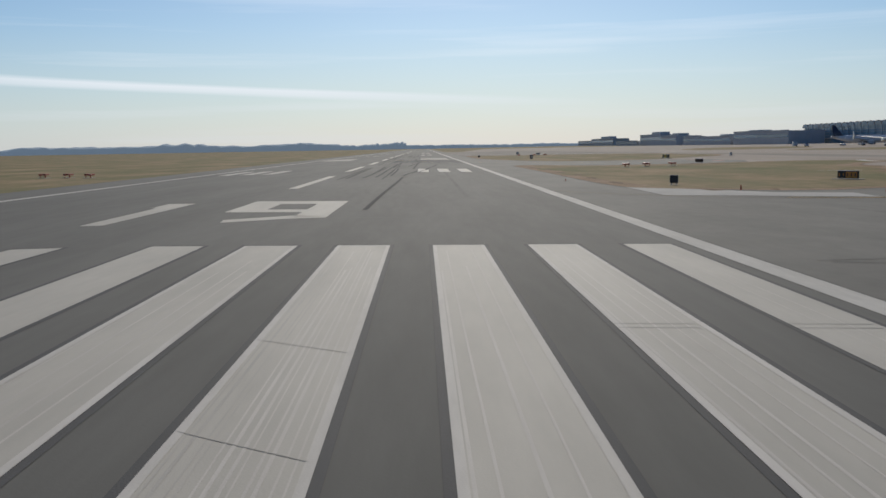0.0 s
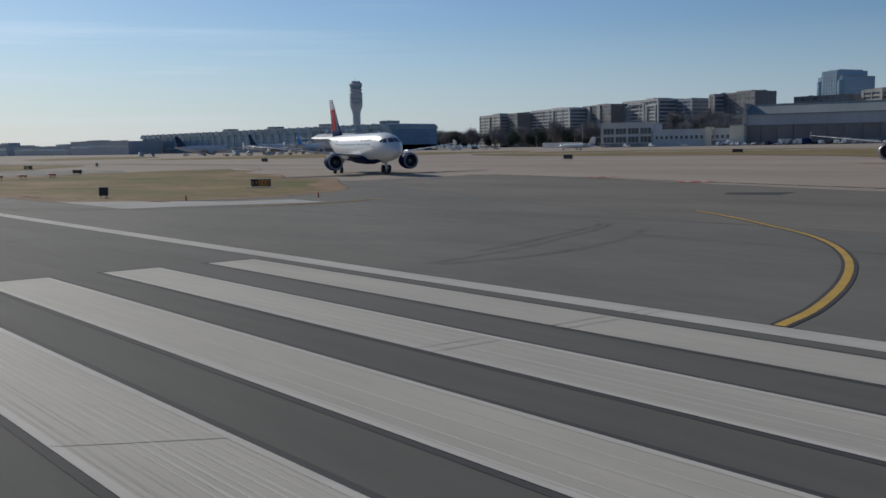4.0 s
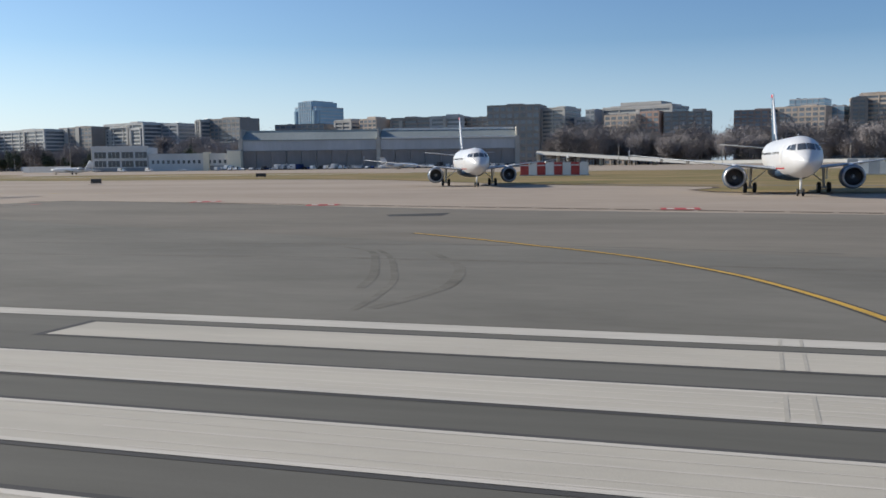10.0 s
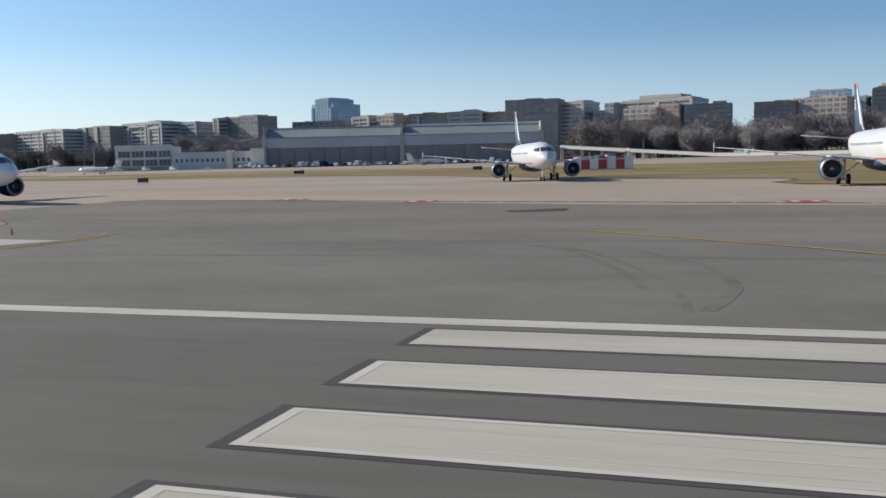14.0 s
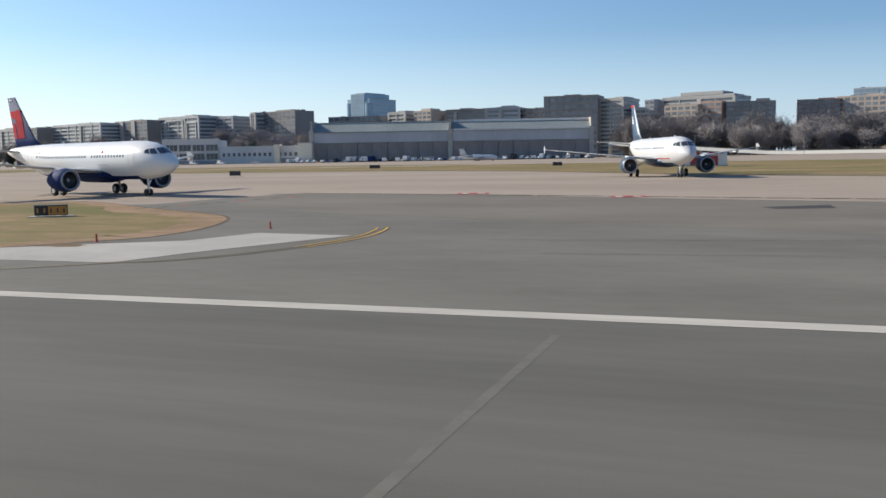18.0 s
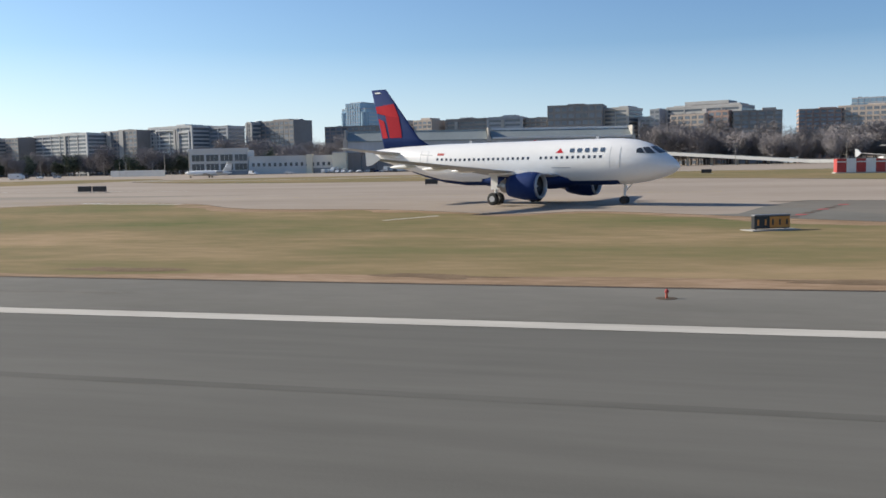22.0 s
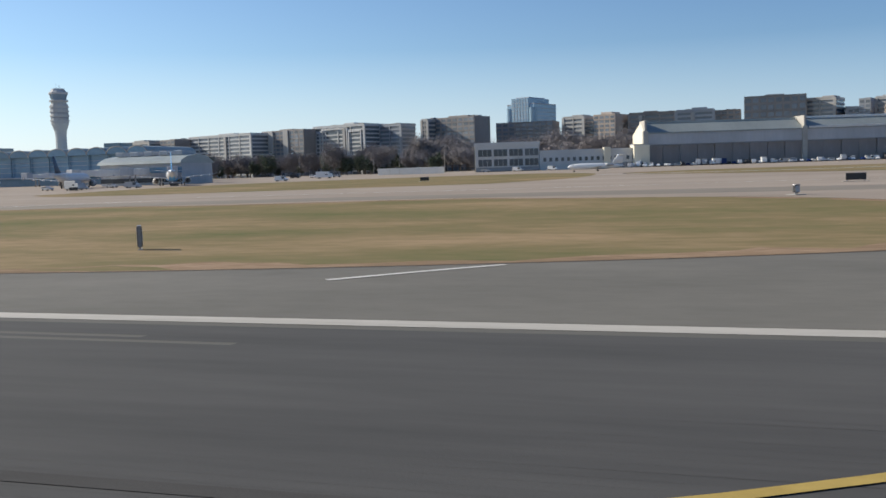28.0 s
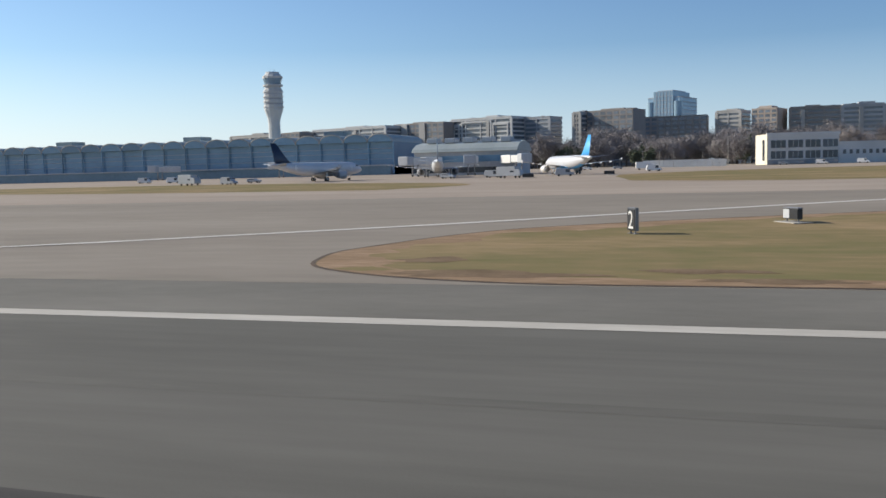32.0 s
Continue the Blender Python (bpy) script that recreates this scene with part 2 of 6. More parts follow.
M = {
    "grass": mat("dry_grass", (0.114, 0.134, 0.050), (0.385, 0.270, 0.160), 0.95, coarse=0.075, fine=0.9, stretch=(0.5, 1, 1), relief=0.4, grain=6, spec=0.05, amount=0.40, third=(0.226, 0.178, 0.090)),
    "asphalt": mat("runway_asphalt", (0.106, 0.102, 0.088), (0.172, 0.164, 0.143), 0.88, coarse=0.16, fine=1.8, stretch=(0.14, 1, 1), relief=0.12, grain=18, spec=0.1, amount=0.4),
    "asphalt2": mat("taxiway_asphalt", (0.134, 0.127, 0.108), (0.212, 0.199, 0.170), 0.88, coarse=0.12, fine=1.5, stretch=(0.5, 1, 1), relief=0.12, grain=18, spec=0.1, amount=0.4),
    "asphalt3": mat("brownish_asphalt", (0.148, 0.134, 0.111), (0.232, 0.210, 0.175), 0.88, coarse=0.12, fine=1.5, stretch=(0.3, 1, 1), relief=0.12, grain=18, spec=0.1, amount=0.4),
    "tar": mat("fresh_asphalt", (0.062, 0.061, 0.060), (0.092, 0.089, 0.085), 0.85, coarse=0.3, fine=3, stretch=(0.15, 1, 1), relief=0.3, spec=0.12),
    "concrete": mat("weathered_concrete", (0.282, 0.234, 0.188), (0.415, 0.348, 0.283), 0.95, coarse=0.05, fine=0.6, stretch=(0.35, 1, 1), relief=0.2, spec=0.1),
    "concrete2": mat("grey_concrete", (0.212, 0.186, 0.153), (0.312, 0.274, 0.226), 0.95, coarse=0.06, fine=0.7, stretch=(0.35, 1, 1), relief=0.2, spec=0.1),
    "pale": mat("pale_concrete", (0.345, 0.325, 0.292), (0.475, 0.449, 0.402), 0.9, coarse=0.2, fine=2, relief=0.2, spec=0.1),
    "paint": mat("worn_white_paint", (0.385, 0.356, 0.300), (0.535, 0.494, 0.414), 0.78, coarse=0.35, fine=4, stretch=(0.2, 1.0, 1), relief=0.15, spec=0.12, amount=0.28),
    "paint_edge": mat("white_line_paint", (0.40, 0.375, 0.325), (0.57, 0.535, 0.470), 0.85, coarse=0.8, fine=6, stretch=(0.2, 1, 1), relief=0.2, spec=0.12),
    "yellow": mat("yellow_paint", (0.42, 0.25, 0.03), (0.62, 0.38, 0.05), 0.7, coarse=0.7, fine=4, relief=0.2),
    "dull_yellow": mat("dull_yellow_paint", (0.36, 0.255, 0.075), (0.50, 0.36, 0.11), 0.8, coarse=0.7, fine=4, relief=0.2, spec=0.1),
    "faded": mat("faded_yellow_paint", (0.175, 0.152, 0.108), (0.27, 0.232, 0.165), 0.85, coarse=0.7, fine=4, relief=0.2, spec=0.1),
    "redpaint": mat("red_paint", (0.34, 0.035, 0.035), (0.47, 0.08, 0.065), 0.7, coarse=1, fine=5, relief=0.1),
    "rim": mat("earth_and_shadow", (0.05, 0.035, 0.022), (0.12, 0.075, 0.045), 0.95, coarse=0.5, fine=4, relief=0.4),
    "skid": mat("rubber_streak", (0.060, 0.058, 0.055), (0.098, 0.094, 0.087), 0.95, spec=0.06, coarse=0.4, fine=3, stretch=(0.1, 1, 1), relief=0.2),
    "straw": mat("dry_straw_grass", (0.21, 0.145, 0.088), (0.39, 0.275, 0.185), 0.95, coarse=0.25, fine=2.2, stretch=(0.4, 1, 1), relief=0.6, grain=7, spec=0.05, amount=0.9, third=(0.29, 0.20, 0.125)),
    "paint_worn": mat("faded_white_paint", (0.27, 0.248, 0.212), (0.41, 0.378, 0.325), 0.85, coarse=0.3, fine=3, stretch=(0.12, 1.4, 1), relief=0.3, spec=0.1, amount=0.6),
    "sealed": mat("pale_crack_sealant", (0.142, 0.137, 0.120), (0.182, 0.175, 0.154), 0.95, coarse=1, fine=4, relief=0.1, spec=0.06),
    "mark": mat("old_tyre_mark", (0.106, 0.101, 0.093), (0.158, 0.150, 0.137), 1.0, coarse=0.6, fine=4, relief=0.2, spec=0.03),
    "faint": mat("faint_tyre_mark", (0.126, 0.118, 0.100), (0.200, 0.185, 0.157), 0.9, coarse=0.6, fine=4, relief=0.2, spec=0.1),
    "earth": mat("patchy_brown_earth", (0.135, 0.096, 0.060), (0.255, 0.182, 0.116), 0.95, coarse=0.6, fine=4, relief=0.5, spec=0.05),
    "rubbered": mat("rubber_darkened_asphalt", (0.070, 0.069, 0.066), (0.118, 0.114, 0.107), 0.9, coarse=0.2, fine=2, stretch=(0.14, 1, 1), relief=0.12, grain=18, spec=0.1, amount=0.4),
    "paint_bright": mat("bright_white_paint", (0.50, 0.48, 0.43), (0.72, 0.69, 0.64), 0.8, coarse=0.8, fine=6, stretch=(0.2, 1, 1), relief=0.2, spec=0.12),
    "stripe_rim": mat("paler_paint_rim", (0.46, 0.428, 0.370), (0.62, 0.575, 0.505), 0.8, coarse=0.8, fine=6, stretch=(0.2, 1, 1), relief=0.2, spec=0.12),
    "seam": mat("asphalt_seam", (0.098, 0.094, 0.081), (0.160, 0.153, 0.133), 0.9, coarse=0.4, fine=3, stretch=(0.2, 1, 1), relief=0.2, spec=0.1),
    "paint_streak": mat("brushed_white_paint", (0.44, 0.405, 0.350), (0.60, 0.555, 0.485), 0.8, coarse=0.5, fine=5, stretch=(0.12, 1.4, 1), relief=0.2, spec=0.12, amount=0.6),
    "paint_shade": mat("greyed_white_paint", (0.375, 0.347, 0.300), (0.51, 0.47, 0.405), 0.8, coarse=0.5, fine=5, stretch=(0.12, 1.4, 1), relief=0.2, spec=0.12, amount=0.6),
    "arc": mat("old_turning_mark", (0.123, 0.116, 0.099), (0.198, 0.186, 0.159), 0.92, coarse=0.5, fine=3, relief=0.2, spec=0.06),
    "scuff": mat("tyre_scuff", (0.34, 0.316, 0.272), (0.475, 0.440, 0.376), 0.85, coarse=0.6, fine=4, relief=0.1, spec=0.1),
    "silver": mat("silver_white_paint", (0.56, 0.565, 0.575), (0.64, 0.645, 0.65), 0.32, coarse=0.25, fine=2, relief=0.0, amount=0.3),
    "deep_navy": mat("deep_navy_paint", (0.02, 0.03, 0.06), (0.035, 0.05, 0.085), 0.35, coarse=0.3, fine=3, relief=0.0),
    "rubber": mat("tyre_rubber", (0.012, 0.012, 0.012), (0.03, 0.03, 0.03), 0.8, coarse=3, fine=20),
    "white": mat("aircraft_white", (0.735, 0.728, 0.705), (0.80, 0.792, 0.768), 0.30, coarse=0.25, fine=2, relief=0.0, amount=0.3),
    "grey": mat("aircraft_grey", (0.36, 0.37, 0.38), (0.46, 0.47, 0.48), 0.4, coarse=0.3, fine=3, relief=0.02),
    "navy": mat("navy_paint", (0.010, 0.025, 0.095), (0.018, 0.04, 0.13), 0.7, spec=0.1, coarse=0.3, fine=3, relief=0.0),
    "teal": mat("slate_blue_paint", (0.03, 0.065, 0.115), (0.045, 0.085, 0.145), 0.4, coarse=0.3, fine=3, relief=0.0),
    "red": mat("crimson_paint", (0.42, 0.018, 0.03), (0.50, 0.03, 0.04), 0.7, spec=0.1, coarse=0.4, fine=3, relief=0.0),
    "darkred": mat("dark_crimson_paint", (0.32, 0.014, 0.026), (0.39, 0.02, 0.032), 0.7, spec=0.1, coarse=0.4, fine=3, relief=0.0),
    "sky_blue": mat("bright_blue_paint", (0.05, 0.33, 0.72), (0.08, 0.42, 0.82), 0.35, coarse=0.4, fine=3, relief=0.0),
    "glass": mat("dark_glass", (0.035, 0.042, 0.052), (0.075, 0.088, 0.105), 0.08, coarse=0.05, fine=0.4, relief=0.0, vary=0.3, spec=0.6),
    "blueglass": mat("blue_glass", (0.103, 0.200, 0.283), (0.179, 0.311, 0.421), 0.15, coarse=0.06, fine=0.5, relief=0.0, vary=0.25, spec=0.6),
    "tower_glass": mat("pale_blue_glass", (0.20, 0.31, 0.40), (0.29, 0.41, 0.50), 0.18, coarse=0.06, fine=0.5, relief=0.0, vary=0.2, spec=0.6),
    "chrome": mat("polished_metal", (0.62, 0.62, 0.63), (0.75, 0.75, 0.76), 0.18, 1.0, coarse=1, fine=8, relief=0.0),
    "steel": mat("dull_steel", (0.18, 0.18, 0.185), (0.30, 0.30, 0.31), 0.45, 0.7, coarse=1, fine=8, relief=0.05),
    "black": mat("black_panel", (0.012, 0.012, 0.014), (0.03, 0.03, 0.032), 0.4, coarse=1, fine=8, relief=0.05),
    "orange": mat("orange_paint", (0.42, 0.065, 0.03), (0.55, 0.11, 0.05), 0.5, coarse=1, fine=6, relief=0.05),
    "sign_orange": mat("orange_sign_panel", (0.55, 0.20, 0.03), (0.66, 0.28, 0.05), 0.4, coarse=1, fine=6, relief=0.05),
    "sign_yellow": mat("yellow_sign_panel", (0.62, 0.42, 0.03), (0.72, 0.5, 0.06), 0.4, coarse=1, fine=6, relief=0.05),
    "ivory": mat("white_panel", (0.62, 0.61, 0.58), (0.76, 0.75, 0.72), 0.6, coarse=0.5, fine=5, relief=0.1, vary=0.08),
    "cream": mat("cream_wall", (0.66, 0.60, 0.46), (0.78, 0.72, 0.57), 0.8, coarse=0.1, fine=1, relief=0.1),
    "plaster": mat("white_rendered_wall", (0.50, 0.51, 0.50), (0.64, 0.64, 0.62), 0.85, coarse=0.1, fine=1.5, relief=0.1),
    "slate": mat("grey_metal_roof", (0.266, 0.303, 0.297), (0.399, 0.436, 0.424), 0.55, 0.1, coarse=0.05, fine=0.6, stretch=(1, 0.2, 1), relief=0.05),
    "hangar_roof": mat("weathered_green_grey_roof", (0.200, 0.228, 0.222), (0.300, 0.330, 0.320), 0.6, 0.1, coarse=0.05, fine=0.6, stretch=(1, 0.2, 1), relief=0.05),
    "lip": mat("grey_inlet_metal", (0.34, 0.345, 0.35), (0.44, 0.445, 0.45), 0.42, 0.5, coarse=1, fine=8, relief=0.0),
    "wing_grey": mat("wing_grey", (0.29, 0.31, 0.335), (0.38, 0.40, 0.425), 0.45, coarse=0.3, fine=3, relief=0.02),
    "hangar": mat("grey_hangar_cladding", (0.370, 0.382, 0.394), (0.493, 0.505, 0.517), 0.7, coarse=0.06, fine=0.8, stretch=(2, 1, 0.3), relief=0.1),
    "hangar_dark": mat("dark_hangar_doors", (0.205, 0.184, 0.176), (0.295, 0.268, 0.255), 0.6, coarse=0.08, fine=0.9, stretch=(2, 1, 0.3), relief=0.1),
    "stone": mat("pale_stone_facade", (0.40, 0.385, 0.36), (0.53, 0.51, 0.48), 0.85, coarse=0.04, fine=0.5, relief=0.1, vary=0.12),
    "tan": mat("tan_facade", (0.44, 0.355, 0.29), (0.57, 0.475, 0.395), 0.85, coarse=0.04, fine=0.5, relief=0.1, vary=0.1),
    "brown": mat("brown_facade", (0.255, 0.228, 0.210), (0.370, 0.335, 0.308), 0.85, coarse=0.04, fine=0.5, relief=0.1, vary=0.12),
    "brick": mat("red_brown_facade", (0.374, 0.245, 0.193), (0.515, 0.347, 0.277), 0.85, coarse=0.04, fine=0.5, relief=0.1, vary=0.12),
    "white_band": mat("white_precast_facade", (0.50, 0.495, 0.48), (0.60, 0.595, 0.58), 0.8, coarse=0.04, fine=0.5, relief=0.1, vary=0.08),
    # window glass lightened and blued to stand in for distant haze
    "hazed_office_glass": mat("hazed_office_glass", (0.140, 0.160, 0.185), (0.215, 0.240, 0.270), 0.14, coarse=0.05, fine=0.4, relief=0.0, vary=0.3, spec=0.7),
    "dim": mat("grey_facade", (0.324, 0.336, 0.354), (0.468, 0.480, 0.498), 0.85, coarse=0.04, fine=0.5, relief=0.1, vary=0.12),
    "bark": mat("grey_bark", (0.110, 0.095, 0.086), (0.180, 0.155, 0.140), 0.95, coarse=1, fine=6, relief=0.2, vary=0.2),
    "twig": mat("bare_twigs", (0.200, 0.183, 0.181), (0.282, 0.258, 0.254), 0.95, coarse=0.3, fine=2, relief=0.0, vary=0.25, spec=0.1),
    "leaf": mat("evergreen_leaves", (0.066, 0.080, 0.058), (0.118, 0.136, 0.092), 0.9, coarse=0.5, fine=3, relief=0.0, vary=0.2, spec=0.2),
    "woods": mat("hazed_woods", (0.18, 0.215, 0.24), (0.24, 0.27, 0.285), 0.95, coarse=0.004, fine=0.03, relief=0.0, spec=0.05),
    "tower": mat("tower_concrete", (0.46, 0.46, 0.45), (0.58, 0.58, 0.56), 0.8, coarse=0.1, fine=1, relief=0.1),
    "bridge": mat("beige_concrete", (0.66, 0.61, 0.50), (0.76, 0.71, 0.60), 0.85, coarse=0.1, fine=1, relief=0.1),
}


# far hill backdrop: aerial haze put into its blue-grey colour and a faint glow
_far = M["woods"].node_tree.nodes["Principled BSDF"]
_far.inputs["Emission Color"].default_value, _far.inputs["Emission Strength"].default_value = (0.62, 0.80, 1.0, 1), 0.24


# ---- helpers of this scene ----
def part(name, bm, material, parent=None, label="", smooth=False):
    """Links a bmesh as one mesh object under a thing or a part."""
    me = bpy.data.meshes.new(name)
    bm.to_mesh(me)
    bm.free()
    return shared(name, me, material, parent, label, None, smooth)


def shared(name, me, material, parent=None, label="", m=None, smooth=False):
    """Another object on a mesh that may already be in use."""
    if material and not me.materials:
        me.materials.append(M[material])
    if smooth:
        me.polygons.foreach_set("use_smooth", [True] * len(me.polygons))
    ob = new(name, me)
    if parent:
        ob.parent = parent
    if m is not None:
        ob.matrix_basis = m
    if label:
        ob["label"] = label
    return ob


def thing(name, m, label, category, group="", kind=""):
    """An empty at the base of a thing, that its parts hang from."""
    ob = new(name)
    ob.empty_display_size = 0.3
    ob.matrix_world = m
    return tagged(ob, label, category, group, kind)


def box(bm, x0, x1, y0, y1, z0, z1, bevel=0.0, taper=1.0):
    v = [bm.verts.new(p) for p in ((x0, y0, z0), (x1, y0, z0), (x1, y1, z0), (x0, y1, z0), (x0, y0, z1), (x1, y0, z1), (x1, y1, z1), (x0, y1, z1))]
    if taper != 1.0:
        cx, cy = (x0 + x1) / 2, (y0 + y1) / 2
        for q in v[4:]:
            q.co.x, q.co.y = cx + (q.co.x - cx) * taper, cy + (q.co.y - cy) * taper
    f = [bm.faces.new([v[i] for i in c]) for c in ((3, 2, 1, 0), (4, 5, 6, 7), (0, 1, 5, 4), (1, 2, 6, 5), (2, 3, 7, 6), (3, 0, 4, 7))]
    if bevel:
        bmesh.ops.bevel(bm, geom=list({e for q in f for e in q.edges}), offset=bevel, segments=2, affect="EDGES", profile=0.5)
    return bm


def boxes(*rows, bevel=0.0):
    bm = bmesh.new()
    for r in rows:
        box(bm, *r, bevel=bevel)
    return bm


def lathe(rings, n=24, axis="z", close=True):
    """Rings of (along, radius) turned round an axis."""
    bm = bmesh.new()
    loops = []
    for a, r in rings:
        loop = []
        for k in range(n):
            c, s = r * math.cos(2 * math.pi * k / n), r * math.sin(2 * math.pi * k / n)
            loop.append(bm.verts.new((c, s, a) if axis == "z" else (a, c, s) if axis == "x" else (s, a, c)))
        loops.append(loop)
    for p, q in zip(loops, loops[1:]):
        for k in range(n):
            bm.faces.new((p[k], p[(k + 1) % n], q[(k + 1) % n], q[k]))
    if close:
        bm.faces.new(loops[0][::-1])
        bm.faces.new(loops[-1])
    bmesh.ops.recalc_face_normals(bm, faces=bm.faces)
    return bm


def rod(bm, a, b, r0, r1=None, n=6):
    """A tapered bar between two points."""
    a, b = Vector(a), Vector(b)
    q = (b - a).to_track_quat("Z", "Y")
    rings = []
    for p, r in ((a, r0), (b, r0 if r1 is None else r1)):
        rings.append([bm.verts.new(p + q @ Vector((r * math.cos(2 * math.pi * k / n), r * math.sin(2 * math.pi * k / n), 0))) for k in range(n)])
    for k in range(n):
        bm.faces.new((rings[0][k], rings[0][(k + 1) % n], rings[1][(k + 1) % n], rings[1][k]))
    bm.faces.new(rings[0][::-1])
    bm.faces.new(rings[1])
    return bm


def _wheel_bm(x, y, r, wide=0.36, n=16):
    """A tyre that rolls along y, standing at z 0."""
    bm = lathe([(x - wide / 2, r * 0.8), (x - wide * 0.42, r * 0.96), (x - wide * 0.25, r), (x + wide * 0.25, r), (x + wide * 0.42, r * 0.96), (x + wide / 2, r * 0.8)], n, "x")
    bmesh.ops.translate(bm, verts=bm.verts, vec=(0, y, r))
    return bm


# ---- the ground ----
PROFILE = ((-5000, -0.3), (-34, -0.3), (-22.9, -0.286), (0, 0.0), (22.9, -0.286), (34, -0.3), (46, -0.47), (60, -0.34), (85, 0.1), (110, 0.16), (160, 0.3), (520, 2.3), (620, 2.6), (5000, 2.6))


def rise(y):
    """The height of the ground: a crowned runway, and land that climbs a little towards the hangars (west is -y)."""
    w = -y
    for (a, p), (b, q) in zip(PROFILE, PROFILE[1:]):
        if w <= b:
            return p + (q - p) * (w - a) / (b - a)
    return 2.6


def sheet(name, outline, up, material, label="", parent=None, category="ground"):
    """A flat outline laid on the ground, following its slope."""
    bm = bmesh.new()
    bm.faces.new([bm.verts.new((x, y, 0)) for x, y in outline])
    for w, _ in PROFILE[1:-1]:
        bmesh.ops.bisect_plane(bm, geom=bm.verts[:] + bm.edges[:] + bm.faces[:], plane_co=(0, -w, 0), plane_no=(0, 1, 0))
    for v in bm.verts:
        v.co.z = rise(v.co.y) + up
    bmesh.ops.recalc_face_normals(bm, faces=bm.faces)
    if sum(f.normal.z for f in bm.faces) < 0:
        bmesh.ops.reverse_faces(bm, faces=bm.faces)
    ob = part(name, bm, material, parent)
    if not parent:
        tagged(ob, label, category, kind="structure")
    elif label:
        ob["label"] = label
    return ob


def rect(x0, x1, y0, y1):
    return ((x0, y0), (x1, y0), (x1, y1), (x0, y1))


def curved(points, n=6):
    """A smooth line through points."""
    p = [Vector((*q, 0)) for q in points]
    p = [2 * p[0] - p[1], *p, 2 * p[-1] - p[-2]]
    out = []
    for a, b, c, d in zip(p, p[1:], p[2:], p[3:]):
        for k in range(n):
            t = k / n
            out.append(0.5 * (2 * b + (c - a) * t + (2 * a - 5 * b + 4 * c - d) * t * t + (3 * b - a - 3 * c + d) * t ** 3))
    return [(v.x, v.y) for v in out + [p[-2]]]


def ribbon(points, width):
    """The outline of a painted line along points."""
    left, right = [], []
    for k, (x, y) in enumerate(points):
        a, b = points[max(k - 1, 0)], points[min(k + 1, len(points) - 1)]
        d = Vector((b[0] - a[0], b[1] - a[1])).normalized()
        left.append((x - d.y * width / 2, y + d.x * width / 2))
        right.append((x + d.y * width / 2, y - d.x * width / 2))
    return left + right[::-1]


def painted(name, points, width, up, material, parent):
    """A painted line in quads, so that bends stay clean."""
    pts = ribbon(points, width)
    n = len(points)
    bm = bmesh.new()
    v = [bm.verts.new((x, y, rise(y) + up)) for x, y in pts]
    for k in range(n - 1):
        bm.faces.new((v[k], v[2 * n - 1 - k], v[2 * n - 2 - k], v[k + 1]))
    bmesh.ops.recalc_face_normals(bm, faces=bm.faces)
    return part(name, bm, material, parent)


sheet("ground", rect(-4500, 4800, -4600, 4600), 0.0, "grass", "dry brown winter grass of the airfield")
sheet("apron", ((-260, -58), (-25, -60), (60, -58), (190, -30), (420, -30), (620, -30), (1500, -120), (1500, -640), (-260, -640)), 0.012, "concrete", "tan weathered concrete apron and taxiways")
runway = sheet("runway", rect(-420, 2300, -29.7, 29.7), 0.020, "asphalt", "grey asphalt runway with tyre streaks", category="runway")
sheet("taxiway", ((-300, -29.6), (-300, -58), (-66.3, -66.4), (-27.1, -69.6), (1.7, -73.4), (15.4, -77), (29.6, -81.1), (42.7, -84.3), (53.8, -86.3), (57.5, -78.6), (60, -69.6), (90, -60), (152, -78), (176, -77), (200, -60), (260, -50), (260, -29.6)), 0.024, "asphalt2", "grey asphalt holding area beside the runway", category="taxiway")
sheet("taxiway", ((340, -29.6), (700, -29.6), (700, -90), (480, -100), (330, -112), (230, -122), (120, -118), (170, -104), (260, -106), (330, -93), (345, -60)), 0.020, "concrete2", "grey concrete crossing pavement", category="taxiway")

sheet("taxiway_lane", ((-62, -66.6), (-62, -44), (-20, -42.5), (0, -47.5), (12, -51.5), (30, -57), (48, -65), (57.6, -78.2), (53.6, -86.0), (42.7, -83.9), (29.6, -80.7), (15.4, -76.6), (1.7, -73.0), (-27.1, -69.2)), 0.0275, "asphalt3", "paler brownish asphalt lane along the concrete", category="taxiway")
ISLAND_A = [(39.8, -41.8), (40.9, -38.5), (44.8, -31.9), (54, -29.7), (90, -29.6), (120, -29.6), (144, -29.6), (148.7, -31), (149.8, -36), (146, -44), (142.7, -57.4), (139.5, -73), (136.5, -83), (127, -92), (115, -88.5), (104, -79), (89, -76.5), (76.8, -70.3), (69.9, -72.8), (56.3, -64.5), (45.8, -58), (41.4, -50.3)]
ISLAND_B = [(191.7, -65.9), (194.6, -56.4), (204.6, -45.4), (212.7, -40.7), (226.1, -36.1), (240, -33), (262, -30.2), (289, -29.8), (330, -29.8), (357, -30), (368, -30.4), (375.1, -33.6), (377.7, -38.3), (378.3, -45), (374.3, -55.5), (367.1, -61.8), (352.6, -69.3), (344.5, -72.8), (318.9, -90.2), (293.6, -100.8), (275, -99), (245.5, -104), (234, -99.5), (213.4, -92.5), (199, -78), (194, -71)]
ISLAND_D = [(-240, -96), (-33, -104), (-15, -131), (2, -140), (30, -166), (62, -196), (100, -208), (150, -206), (200, -225), (240, -262), (237, -302), (182, -328), (105, -317), (62, -312), (-240, -330)]
ISLAND_E = [(418, -148), (487, -160), (560, -190), (600, -240), (520, -246), (441, -214), (410, -180)]
